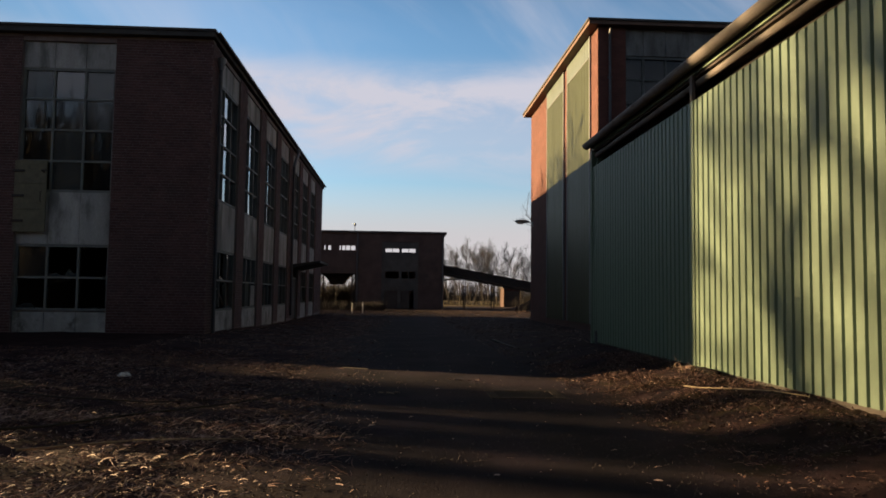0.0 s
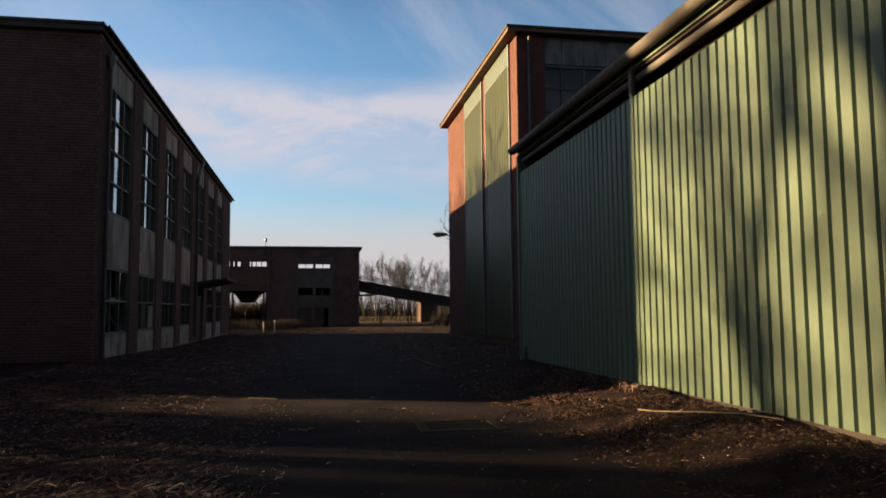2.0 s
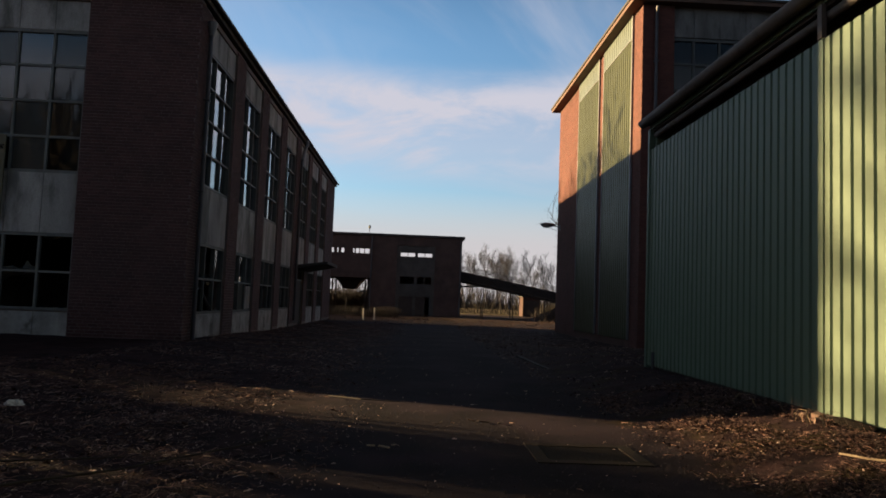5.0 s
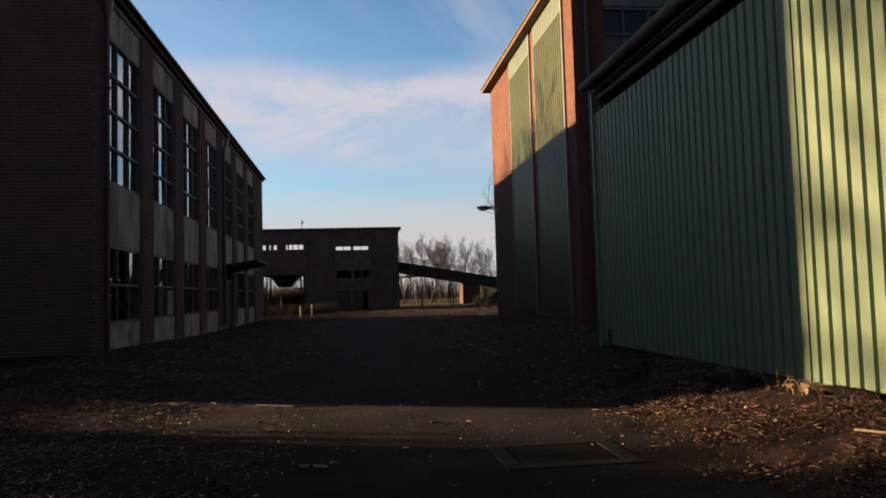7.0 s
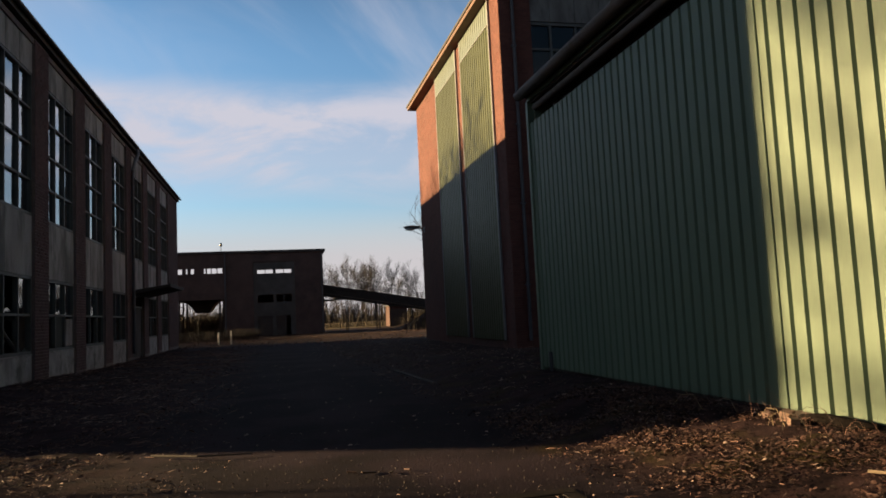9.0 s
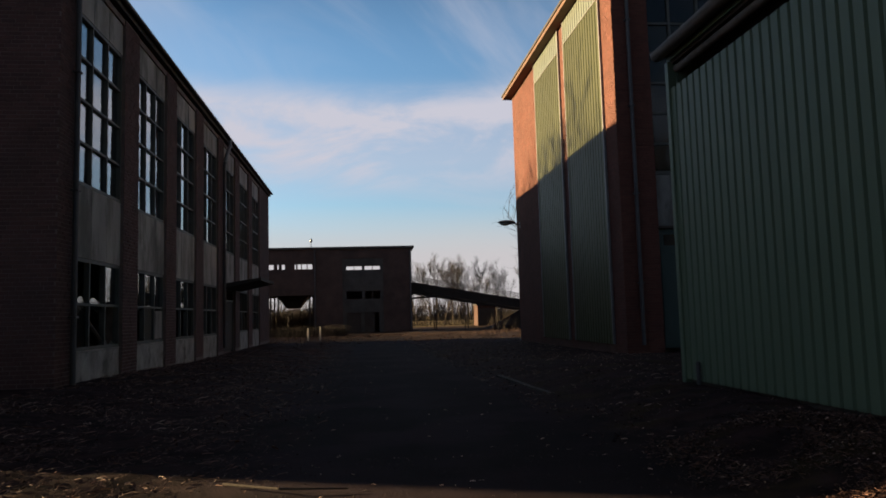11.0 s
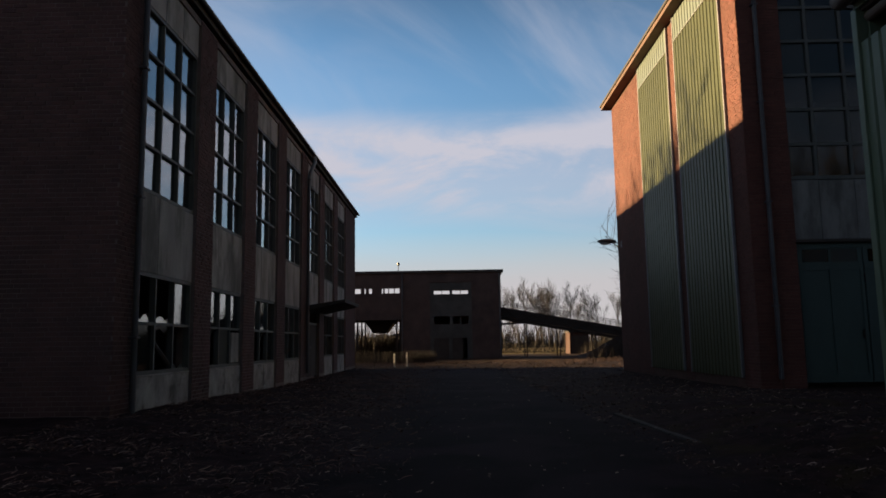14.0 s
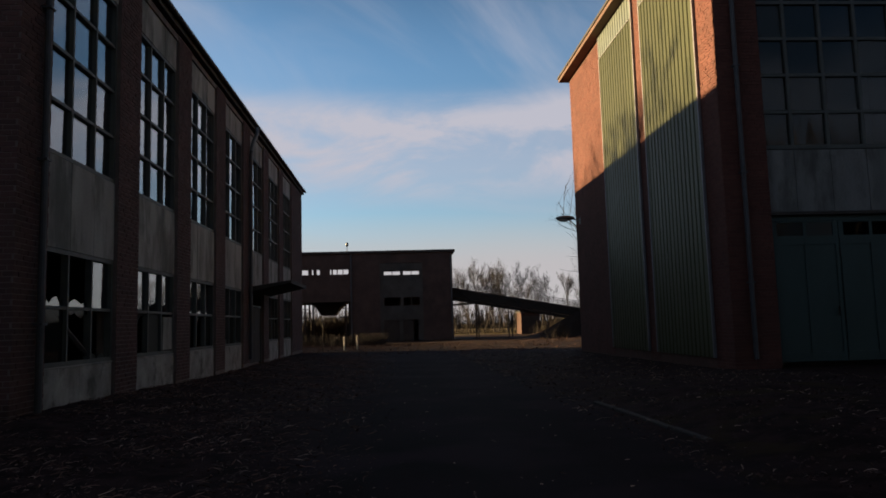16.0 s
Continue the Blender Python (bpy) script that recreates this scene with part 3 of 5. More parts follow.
# door in the fifth bay, under a thin canopy
y0, y1 = east_bays[4]
DX = LX - 0.12
dr = hall_part("door", slab(DX - 0.05, DX, y0 + 0.12, y0 + 1.30, 0.0, 2.06, 0.006), SOFFIT, "dark timber door")
hd = part("door_handle", tube(bmesh.new(), [(DX + 0.03, y0 + 1.18, 1.15), (DX + 0.06, y0 + 1.10, 1.15), (DX + 0.06, y0 + 1.0, 1.15)], 0.012, 6), ZINC, dr)
hall_part("door", slab(DX - 0.05, DX, y0 + 1.34, y1 - 0.12, 0.0, 2.06, 0.006), SOFFIT, "dark timber door")
fr = bmesh.new()
block(fr, DX - 0.08, DX + 0.03, y0, y0 + 0.11, -0.05, Z_HEAD)
block(fr, DX - 0.08, DX + 0.03, y1 - 0.11, y1, -0.05, Z_HEAD)
block(fr, DX - 0.08, DX + 0.03, y0 + 0.11, y1 - 0.11, 2.08, 2.16)
block(fr, DX - 0.08, DX + 0.03, y0 + 0.11, y1 - 0.11, Z_HEAD - 0.07, Z_HEAD)
hall_part("door_frame", fr, FRAME)
cb = slab(LX - 0.1, LX + 1.45, 36.62, 40.80, 2.72, 2.92, 0.012)
for v_ in cb.verts:
    f = (v_.co.x - LX) / 1.45
    v_.co.z += 0.24 * f - 0.12 + (0.07 * f if v_.co.z < 2.82 else -0.03 * f)
hall_part("canopy", cb, BITUMEN, "dark canopy that tilts up over the door")
hall_part("canopy_edge", slab(LX + 1.452, LX + 1.49, 36.60, 40.82, 2.89, 3.03, 0.006), BITUMEN)
hall_part("board", slab(LX - 0.11, LX - 0.085, east_bays[1][0] + 1.92, east_bays[1][0] + 2.66, 0.83, 1.60, 0.003), PANEL, "pale board in a window field")

# rainwater pipes on the long side, one with a pale swan neck
pp = tube(bmesh.new(), [(LX + 0.09, 21.08, z) for z in (0.0, 3.0, 6.0, 8.05)], 0.055, 10)
hall_part("downpipe", pp, PIPE_DARK)
hp = bmesh.new()
bmesh.ops.create_cone(hp, cap_ends=True, segments=10, radius1=0.06, radius2=0.15, depth=0.35, matrix=Matrix.Translation((LX + 0.10, 21.08, 8.22)))
hall_part("rain_hopper", hp, ZINC, "dull zinc rain hopper")
for z in (1.4, 3.9, 6.3):
    hall_part("pipe_clip", slab(LX, LX + 0.16, 21.00, 21.16, z, z + 0.04, 0.005), PIPE_DARK)
y5 = east_bays[3][1] + 0.85
hall_part("downpipe", tube(bmesh.new(), [(LX + 0.09, y5, 0.2), (LX + 0.09, y5, 4.0), (LX + 0.09, y5, 7.6), (LX + 0.10, y5 + 0.05, 7.8)], 0.06, 10), PIPE_DARK)
hall_part("swan_neck", tube(bmesh.new(), [(LX + 0.10, y5 + 0.05, 7.78), (LX + 0.14, y5 + 0.16, 8.1), (LX + 0.24, y5 + 0.42, 8.55), (LX + 0.22, y5 + 0.45, 8.78)], 0.075, 10), ZINC, "pale zinc swan neck")
# gutter along the eave
gb = bmesh.new()
ring = [(LX + 0.13 + 0.06 + 0.06 * math.cos(a), LTOP + 0.22 + 0.06 * math.sin(a)) for a in (math.pi * (1 + k / 8) for k in range(9))]
rows_ = [[gb.verts.new((x, y, z)) for x, z in ring] for y in (LY - 0.24, 36.0, LEND + 0.3)]
for a, b in zip(rows_, rows_[1:]):
    for i in range(8):
        gb.faces.new((a[i], a[i + 1], b[i + 1], b[i]))
gut = hall_part("gutter", gb, PIPE_DARK)
sm = gut.modifiers.new("thick", "SOLIDIFY")
sm.thickness = 0.006
# loading hatch and bracket on the gable
hatch = hall_part("hatch", slab(-11.45, -10.55, LY - 0.045, LY - 0.005, 2.98, 5.05, 0.008), YELLOW, "faded yellow metal loading hatch")
for z in (3.30, 4.02, 4.74):
    part("hinge", slab(-11.49, -11.16, LY - 0.075, LY - 0.046, z - 0.035, z + 0.035, 0.004), STEEL, hatch)
part("hatch_handle", tube(bmesh.new(), [(-10.68, LY - 0.046, 3.85), (-10.68, LY - 0.11, 3.87), (-10.68, LY - 0.11, 4.13), (-10.68, LY - 0.046, 4.15)], 0.013, 6), STEEL, hatch)
for z in (3.62, 4.38):
    part("rib", slab(-11.40, -10.60, LY - 0.060, LY - 0.046, z, z + 0.06, 0.003), YELLOW, hatch)
hall_part("bracket", tube(bmesh.new(), [(-10.62, LY - 0.046, 4.70), (-10.62, LY - 0.20, 4.74), (-10.45, LY - 0.30, 4.73)], 0.022, 6), STEEL)
# broken bar that hangs across the first lower window
hall_part("loose_bar", tube(bmesh.new(), [(LX - 0.20, FIRST + 0.3, 1.72), (LX - 0.16, FIRST + 1.9, 0.80)], 0.05, 6), SOFFIT, "fallen dark window bar")

# ---- the tall hall with green sheet strips ----
RX, RY, REND, REAST, RTOP = 7.17, 26.35, 40.63, 21.0, 11.84
tall = thing("tall_hall", (RX, RY, 0.2), "tall orange-red brick hall with two strips of green corrugated sheet", "building")
at_tall = Matrix.Translation((-RX, -RY, -0.2))


def tall_part(name, bm, mat, label=""):
    ob = part(name, bm, mat, tall, label)
    ob.matrix_basis = at_tall
    return ob


STRIPS = ((27.33, 31.25), (32.00, 35.77))
west = tall_part("wall", slab(RX, RX + T, RY, REND, -0.1, RTOP), MORTAR_RED)
for a, b in ((RY, STRIPS[0][0]), (STRIPS[0][1], STRIPS[1][0]), (STRIPS[1][1], REND)):
    brick_field("brickwork", b - a, 11.80, BRICK_RED, west, pose(RX, b, 0.0, 0, 0, -90), seed=int(a * 7))
tall_part("wall", slab(RX + T, 8.27, RY + 0.002, RY + 0.115, -0.1, RTOP), MORTAR_RED)
brick_field("brickwork", 0.50, 11.80, BRICK_RED, west, Matrix.Translation((RX, RY, 0.0)), seed=77)
brick_field("brickwork", 0.57, 11.80, BRICK_RED, west, Matrix.Translation((RX + 0.53, RY, 0.0)), seed=78)
tall_part("wall", slab(REAST - T, REAST, RY, REND, -0.1, RTOP), MORTAR_RED)
tall_part("wall", slab(RX + T, REAST - T, REND - T, REND, -0.1, RTOP), MORTAR_RED)
tall_part("floor", slab(RX + T, REAST - T, RY + 0.6, REND - T, 0.0, 0.15), INSIDE)
tall_part("wall", slab(16.245, REAST - T, RY, RY + T, -0.1, RTOP), MORTAR_RED)
tall_part("roof", slab(RX - 0.42, REAST + 0.3, RY - 0.3, REND + 0.35, RTOP + 0.002, RTOP + 0.14, 0.008), FASCIA, "weathered roof overhang")
tall_part("roof_edge", slab(RX - 0.47, REAST + 0.35, RY - 0.35, REND + 0.4, RTOP + 0.142, RTOP + 0.24, 0.015), BITUMEN)
for a, b in STRIPS:
    w = b - a
    m = at_tall @ pose(RX - 0.065, b, 0, 0, 0, -90)
    sh = part("sheet_strip", corrugated(w, 10.70, 0.265, 0.035, 0.25), GREEN_OLD, tall, "tall strip of faded green corrugated sheet")
    sh.matrix_basis = m
    up_ = part("sheet_band", corrugated(w, 0.84, 0.265, 0.035, 10.98), GREY_BAND, tall, "pale corrugated band under the eave")
    up_.matrix_basis = m
    tall_part("flashing", slab(RX - 0.085, RX - 0.02, a + 0.01, b - 0.01, 10.952, 10.976), ZINC)
    for y in (a, b):
        tall_part("edge_trim", slab(RX - 0.085, RX - 0.012, y - 0.03, y + 0.03, 0.25, 11.82, 0.004), ZINC, "pale metal edge trim")
# window front, panels and folding gate on the gable
GX, GW = 8.10, 8.145
m = at_tall @ Matrix.Translation((GX, RY + 0.12, 0))
window(tall, m @ Matrix.Translation((0, 0.02, 5.22)), GW, 5.52, 9, 6, FRAME, GLASS_DARK, set(), depth=0.12, bar=0.075, seed=5, label="large steel window wall with dim glass")
panel_row(tall, m, GW, 3.68, 5.20, 9, seed=91, mat=PANEL_SHADED)
panel_row(tall, m, GW, 10.76, RTOP, 9, seed=92, mat=PANEL_SHADED)
tall_part("wall", slab(GX, GX + GW, RY + 0.28, RY + T, 3.66, 5.19), MORTAR_RED)
tall_part("gate_lintel", slab(8.275, GX + GW, RY + 0.06, RY + 0.26, 3.60, 3.675, 0.008), SOFFIT)
gate_frame = bmesh.new()
block(gate_frame, GX, GX + GW, RY + 0.17, RY + 0.25, 3.47, 3.595)
block(gate_frame, GX, 8.33, RY + 0.17, RY + 0.25, 0.1, 3.47)
tall_part("gate_frame", gate_frame, GATE)
leaf_w = 1.64
for i in range(4):
    x0 = 8.34 + i * leaf_w
    bm = bmesh.new()
    yf = RY + 0.18
    block(bm, x0 + 0.01, x0 + leaf_w - 0.01, yf, yf + 0.05, 0.14, 3.11)
    block(bm, x0 + 0.01, x0 + leaf_w - 0.01, yf, yf + 0.05, 3.43, 3.465)
    for a, b in ((0.01, 0.13), (leaf_w / 2 - 0.035, leaf_w / 2 + 0.035), (leaf_w - 0.13, leaf_w - 0.01)):
        block(bm, x0 + a, x0 + b, yf, yf + 0.05, 3.11, 3.43)
    for a, b in ((0.02, 0.10), (leaf_w / 2 - 0.05, leaf_w / 2 + 0.05), (leaf_w - 0.10, leaf_w - 0.02)):
        block(bm, x0 + a, x0 + b, yf - 0.022, yf, 0.24, 3.06)
    for a, b in ((0.24, 0.36), (1.55, 1.65), (2.9, 3.06)):
        block(bm, x0 + 0.10, x0 + leaf_w - 0.10, yf - 0.018, yf, a, b)
    leaf = tall_part("gate_leaf", bm, GATE, "blue-green painted folding gate leaf")
    part("pane", slab(x0 + 0.13, x0 + leaf_w / 2 - 0.035, yf + 0.02, yf + 0.028, 3.11, 3.43), GLASS_GRIMY, leaf)
    part("pane", slab(x0 + leaf_w / 2 + 0.035, x0 + leaf_w - 0.13, yf + 0.02, yf + 0.028, 3.11, 3.43), GLASS_GRIMY, leaf)
    part("handle", slab(x0 + leaf_w - 0.16, x0 + leaf_w - 0.13, yf - 0.07, yf - 0.018, 1.2, 1.42, 0.008), STEEL, leaf)
    part("hinge", tube(bmesh.new(), [(x0, yf - 0.02, 2.6), (x0, yf - 0.02, 2.8)], 0.02, 6), STEEL, leaf)
tall_part("wall", slab(8.34 + 4 * leaf_w, 16.5, RY + 0.1, RY + T, -0.1, 3.465), MORTAR_RED)
tall_part("downpipe", tube(bmesh.new(), [(7.62, RY - 0.09, 0.25), (7.62, RY - 0.09, 4.0), (7.62, RY - 0.09, 8.0), (7.62, RY - 0.09, 11.4), (7.62, RY - 0.2, 11.72)], 0.055, 10), PIPE_DARK, "dark downpipe")
for z in (2.0, 4.6, 7.2, 9.8):
    tall_part("pipe_clip", slab(7.54, 7.70, RY - 0.15, RY, z, z + 0.04, 0.004), PIPE_DARK)

# lamp on a short arm at the far corner
lamp = thing("wall_lamp", (RX, 39.9, 5.44), "grey street lamp head on a short arm from the brick wall", "lamp")
part("arm", tube(bmesh.new(), [(0, 0, 0), (-0.2, -0.05, 0.04), (-0.38, -0.1, 0.08)], 0.025, 8), LAMP_GREY, lamp)
part("wall_plate", slab(-0.03, 0.0, -0.09, 0.09, -0.14, 0.14, 0.005), LAMP_GREY, lamp)
hb = bmesh.new()
bmesh.ops.create_uvsphere(hb, u_segments=16, v_segments=10, radius=1.0, matrix=Matrix.Translation((-0.68, -0.14, 0.11)) @ Matrix.Diagonal((0.42, 0.15, 0.11, 1)))
part("housing", hb, LAMP_GREY, lamp, smooth=True)
lb = bmesh.new()
bmesh.ops.create_uvsphere(lb, u_segments=14, v_segments=8, radius=1.0, matrix=Matrix.Translation((-0.76, -0.15, 0.065)) @ Matrix.Diagonal((0.26, 0.115, 0.12, 1)))
part("bowl", lb, LAMP_GLASS, lamp, "pale glass bowl", smooth=True)

# ---- the shed of yellow-green sheet ----
SX, SEND, SSTART, SBASE, STOP = 4.16, 15.97, -16.0, 0.29, 4.40
shed = thing("sheet_shed", (SX, SEND, 0.2), "long shed clad in yellow-green trapezoid sheet with a beige gutter", "building")
at_shed = Matrix.Translation((-SX, -SEND, -0.2))


def shed_part(name, bm, mat, label=""):
    ob = part(name, bm, mat, shed, label)
    ob.matrix_basis = at_shed
    return ob


for y_hi, y_lo in ((SEND, 10.10), (10.06, 2.0), (1.96, -7.0), (-7.04, SSTART)):
    sh = part("sheet_wall", corrugated(y_hi - y_lo, STOP - SBASE, 0.186, 0.032, SBASE), GREEN, shed, "yellow-green trapezoid sheet")
    sh.matrix_basis = at_shed @ pose(SX, y_hi, 0, 0, 0, -90)
shed_part("corner_post", slab(SX - 0.03, SX + 0.09, SEND + 0.002, SEND + 0.10, 0.15, 4.80, 0.006), GREEN, "green metal corner post")
for y in (10.08, 1.98, -7.02):
    shed_part("joint_cover", slab(SX - 0.018, SX + 0.05, y - 0.05, y + 0.05, SBASE, STOP, 0.004), GREEN)
    shed_part("post", slab(SX - 0.03, SX + 0.03, y - 0.045, y + 0.045, STOP + 0.01, 4.80, 0.004), BEIGE, "grimy post under the eave")
shed_part("base_rail", slab(SX + 0.06, SX + 0.16, SSTART, SEND, 0.0, SBASE + 0.05), SOFFIT)
shed_part("inner_wall", slab(SX + 0.42, SX + 0.5, SSTART, SEND, 0.0, 5.0), SOFFIT)
shed_part("end_wall", slab(SX + 0.10, 12.0, SEND - 0.02, SEND + 0.06, 0.0, 4.9), GREEN)
shed_part("end_wall", slab(SX + 0.10, 12.0, SSTART - 0.06, SSTART, 0.0, 4.9), GREEN)
shed_part("back_wall", slab(12.0, 12.1, SSTART, SEND, 0.0, 6.2), GREEN)
shed_part("beam", tube(bmesh.new(), [(SX + 0.10, y, 4.69) for y in (SSTART, 0.0, SEND - 0.02)], 0.055, 12), BEIGE, "round beige eave pipe")
shed_part("wall_plate", slab(SX + 0.035, SX + 0.42, SSTART, SEND, 4.765, 4.86), SOFFIT)
rf = bmesh.new()
v = [rf.verts.new(p) for p in ((SX - 0.02, SSTART - 0.3, 4.88), (12.4, SSTART - 0.3, 6.3), (12.4, SEND + 0.10, 6.3), (SX - 0.02, SEND + 0.10, 4.88))]
top = [rf.verts.new(p.co + Vector((0, 0, 0.10))) for p in v]
rf.faces.new(v), rf.faces.new(top)
for i in range(4):
    rf.faces.new((v[i], v[(i + 1) % 4], top[(i + 1) % 4], top[i]))
shed_part("roof", rf, BITUMEN)
shed_part("fascia", slab(SX - 0.005, SX + 0.03, SSTART, SEND + 0.08, 4.80, 4.875), GREEN, "yellow-green fascia strip")
gb = bmesh.new()
R_ = 0.10
ring = [(SX - 0.015 - R_ + R_ * math.cos(a), 4.945 + R_ * math.sin(a)) for a in (math.pi * (0.94 + 1.12 * k / 12) for k in range(13))]
ys_ = spaced((SSTART - 0.2, SEND + 0.16, 1.9))
rows_ = [[gb.verts.new((x, y, z)) for x, z in ring] for y in ys_]
for a, b in zip(rows_, rows_[1:]):
    for i in range(12):
        gb.faces.new((a[i], a[i + 1], b[i + 1], b[i]))
gb.faces.new(rows_[-1])
gut = shed_part("gutter", gb, BEIGE, "round beige rain gutter")
gut.data.shade_smooth()
gut.modifiers.new("thick", "SOLIDIFY").thickness = 0.008
for y in ys_[1:-1]:
    cb = bmesh.new()
    r2 = [(SX - 0.015 - R_ + (R_ + 0.008) * math.cos(a), 4.945 + (R_ + 0.008) * math.sin(a)) for a in (math.pi * (0.96 + 1.08 * k / 12) for k in range(13))]
    a_ = [cb.verts.new((x, y - 0.025, z)) for x, z in r2]
    b_ = [cb.verts.new((x, y + 0.025, z)) for x, z in r2]
    for i in range(12):
        cb.faces.new((a_[i], a_[i + 1], b_[i + 1], b_[i]))
    shed_part("gutter_joint", cb, BEIGE)
shed_part("low_pipe", tube(bmesh.new(), [(SX - 0.05, SEND - 0.45, 0.12), (SX - 0.05, SEND - 0.45, 0.55)], 0.03, 8), PIPE_DARK)

# ---- the far coal bunker with its conveyor ----
FY, FZ = 72.6, 0.33
bunker = thing("bunker_building", (0, FY, FZ - 0.50), "dark brick bunker building with a raised wing over a coal hopper", "building")
at_far = Matrix.Translation((0, -FY, -FZ))


def far_part(name, bm, mat, label="", parent=None):
    ob = part(name, bm, mat, parent or bunker, label)
    if parent is None:
        ob.matrix_basis = at_far
    return ob


def wall_with_holes(x0, x1, z0, z1, y0, y1, holes):
    """An upright wall along x with rectangular openings right through it."""
    bm = bmesh.new()
    xs = sorted({x0, x1, *(h[0] for h in holes), *(h[1] for h in holes)})
    zs = sorted({z0, z1, *(h[2] for h in holes), *(h[3] for h in holes)})
    for xa, xb in zip(xs, xs[1:]):
        for za, zb in zip(zs, zs[1:]):
            cx, cz = (xa + xb) / 2, (za + zb) / 2
            if not any(h[0] < cx < h[1] and h[2] < cz < h[3] for h in holes):
                block(bm, xa, xb, y0, y1, za, zb)
    bmesh.ops.remove_doubles(bm, verts=bm.verts, dist=1e-4)
    return bm


BRICK_FAR = material("sooty_brick", (0.07, 0.045, 0.04), 0.92, grain=0.8, fine=12, spread=0.25, bump=0.3, stain=(0.038, 0.027, 0.024), stain_scale=0.5)
FY2 = FY + 7.0
front = [(-1.90, -0.50, 6.10, 6.52), (-0.24, 1.15, 6.10, 6.52), (-0.24, 1.15, 3.44, 4.15), (-1.90, -0.5, 3.44, 4.15), (-1.95, -0.62, 0.4, 2.2), (-0.30, 1.02, 0.4, 2.2)]
back = [(-2.4, 1.7, 5.6, 6.9)]
wing = [(-8.95, -8.40, 6.25, 6.72), (-8.1, -7.95, 6.25, 6.72), (-7.7, -7.4, 6.25, 6.72), (-6.55, -6.4, 6.25, 6.72), (-6.3, -5.95, 6.25, 6.72), (-5.9, -5.45, 6.25, 6.72), (-5.4, -4.95, 6.25, 6.72)]
far_part("wall", wall_with_holes(-4.7, -2.26, 0, 8.0, FY, FY + 0.4, []), BRICK_FAR)
far_part("wall", wall_with_holes(1.45, 4.05, 0, 8.0, FY, FY + 0.4, []), BRICK_FAR)
far_part("wall", wall_with_holes(-2.26, 1.45, 7.15, 8.0, FY, FY + 0.4, []), BRICK_FAR)
far_part("window_wall", wall_with_holes(-2.26, 1.45, 0, 7.15, FY + 0.08, FY + 0.35, front), RENDER_DARK, "grey rendered window bay")
far_part("wall", wall_with_holes(-4.7, 4.05, 0, 8.0, FY2 - 0.4, FY2, back), BRICK_FAR)
far_part("wall", slab(3.65, 4.05, FY + 0.4, FY2 - 0.4, 0, 8.0), BRICK_FAR)
far_part("wall", slab(-4.7, -4.3, FY + 0.4, FY2 - 0.4, 0, 8.0), BRICK_FAR)
far_part("wing_wall", wall_with_holes(-11.5, -4.702, 3.88, 8.0, FY + 0.02, FY + 0.4, wing), BRICK_FAR, "raised brick wing on posts")
far_part("wing_wall", wall_with_holes(-11.5, -4.702, 3.88, 8.0, FY2 - 0.4, FY2 - 0.02, [(-11.0, -5.2, 5.7, 7.2)]), BRICK_FAR)
# unseen end wall down to the ground, added to keep sun off the hopper
far_part("wing_wall", slab(-11.9, -11.502, FY + 0.02, FY2 - 0.02, 0, 8.0), BRICK_FAR)
far_part("wing_floor", slab(-11.5, -4.702, FY + 0.4, FY2 - 0.4, 3.88, 4.16), STEEL)
far_part("roof", slab(-11.7, 4.3, FY - 0.2, FY2 + 0.2, 8.0, 8.22, 0.02), BITUMEN)
for x in (-1.2, 0.46):
    far_part("window_bar", slab(x - 0.03, x + 0.03, FY + 0.15, FY + 0.2, 6.08, 6.60), FRAME)
far_part("window_bar", slab(0.42, 0.48, FY + 0.15, FY + 0.2, 3.44, 4.15), FRAME)
far_part("door", slab(-1.95, -0.62, FY + 0.2, FY + 0.26, 0.35, 2.2), SOFFIT)
far_part("door", slab(-0.30, 0.60, FY + 0.2, FY + 0.26, 0.35, 2.2), SOFFIT)
far_part("downpipe", tube(bmesh.new(), [(-4.72, FY - 0.08, 0.3), (-4.72, FY - 0.08, 8.1)], 0.07, 8), PIPE_DARK)
far_part("downpipe", tube(bmesh.new(), [(3.92, FY - 0.08, 0.3), (3.92, FY - 0.08, 7.9)], 0.06, 8), PIPE_DARK)
mast = far_part("mast", tube(bmesh.new(), [(-5.05, FY + 0.3, 8.2), (-5.05, FY + 0.3, 8.72)], 0.03, 6), STEEL)
mh = bmesh.new()
bmesh.ops.create_uvsphere(mh, u_segments=10, v_segments=8, radius=0.16, matrix=Matrix.Translation((-5.05, FY + 0.3, 8.86)) @ Matrix.Diagonal((0.8, 0.8, 1.15, 1)))
part("lamp_head", mh, LAMP_GREY, mast)
# coal hopper under the raised wing, its posts and ladders
hop = bmesh.new()
lo = [hop.verts.new(p) for p in ((-7.55, FY + 2.2, 2.78), (-6.32, FY + 2.2, 2.78), (-6.32, FY + 4.0, 2.78), (-7.55, FY + 4.0, 2.78))]
hi = [hop.verts.new(p) for p in ((-8.35, FY + 1.2, 3.90), (-5.35, FY + 1.2, 3.90), (-5.35, FY + 5.0, 3.90), (-8.35, FY + 5.0, 3.90))]
mid_ = [hop.verts.new(p) for p in ((-7.95, FY + 1.7, 3.45), (-5.85, FY + 1.7, 3.45), (-5.85, FY + 4.5, 3.45), (-7.95, FY + 4.5, 3.45))]
for a, b in ((lo, mid_), (mid_, hi)):
    for i in range(4):
        hop.faces.new((a[i], a[(i + 1) % 4], b[(i + 1) % 4], b[i]))
hop.faces.new(lo)
far_part("hopper", hop, STEEL, "rusty steel coal hopper")
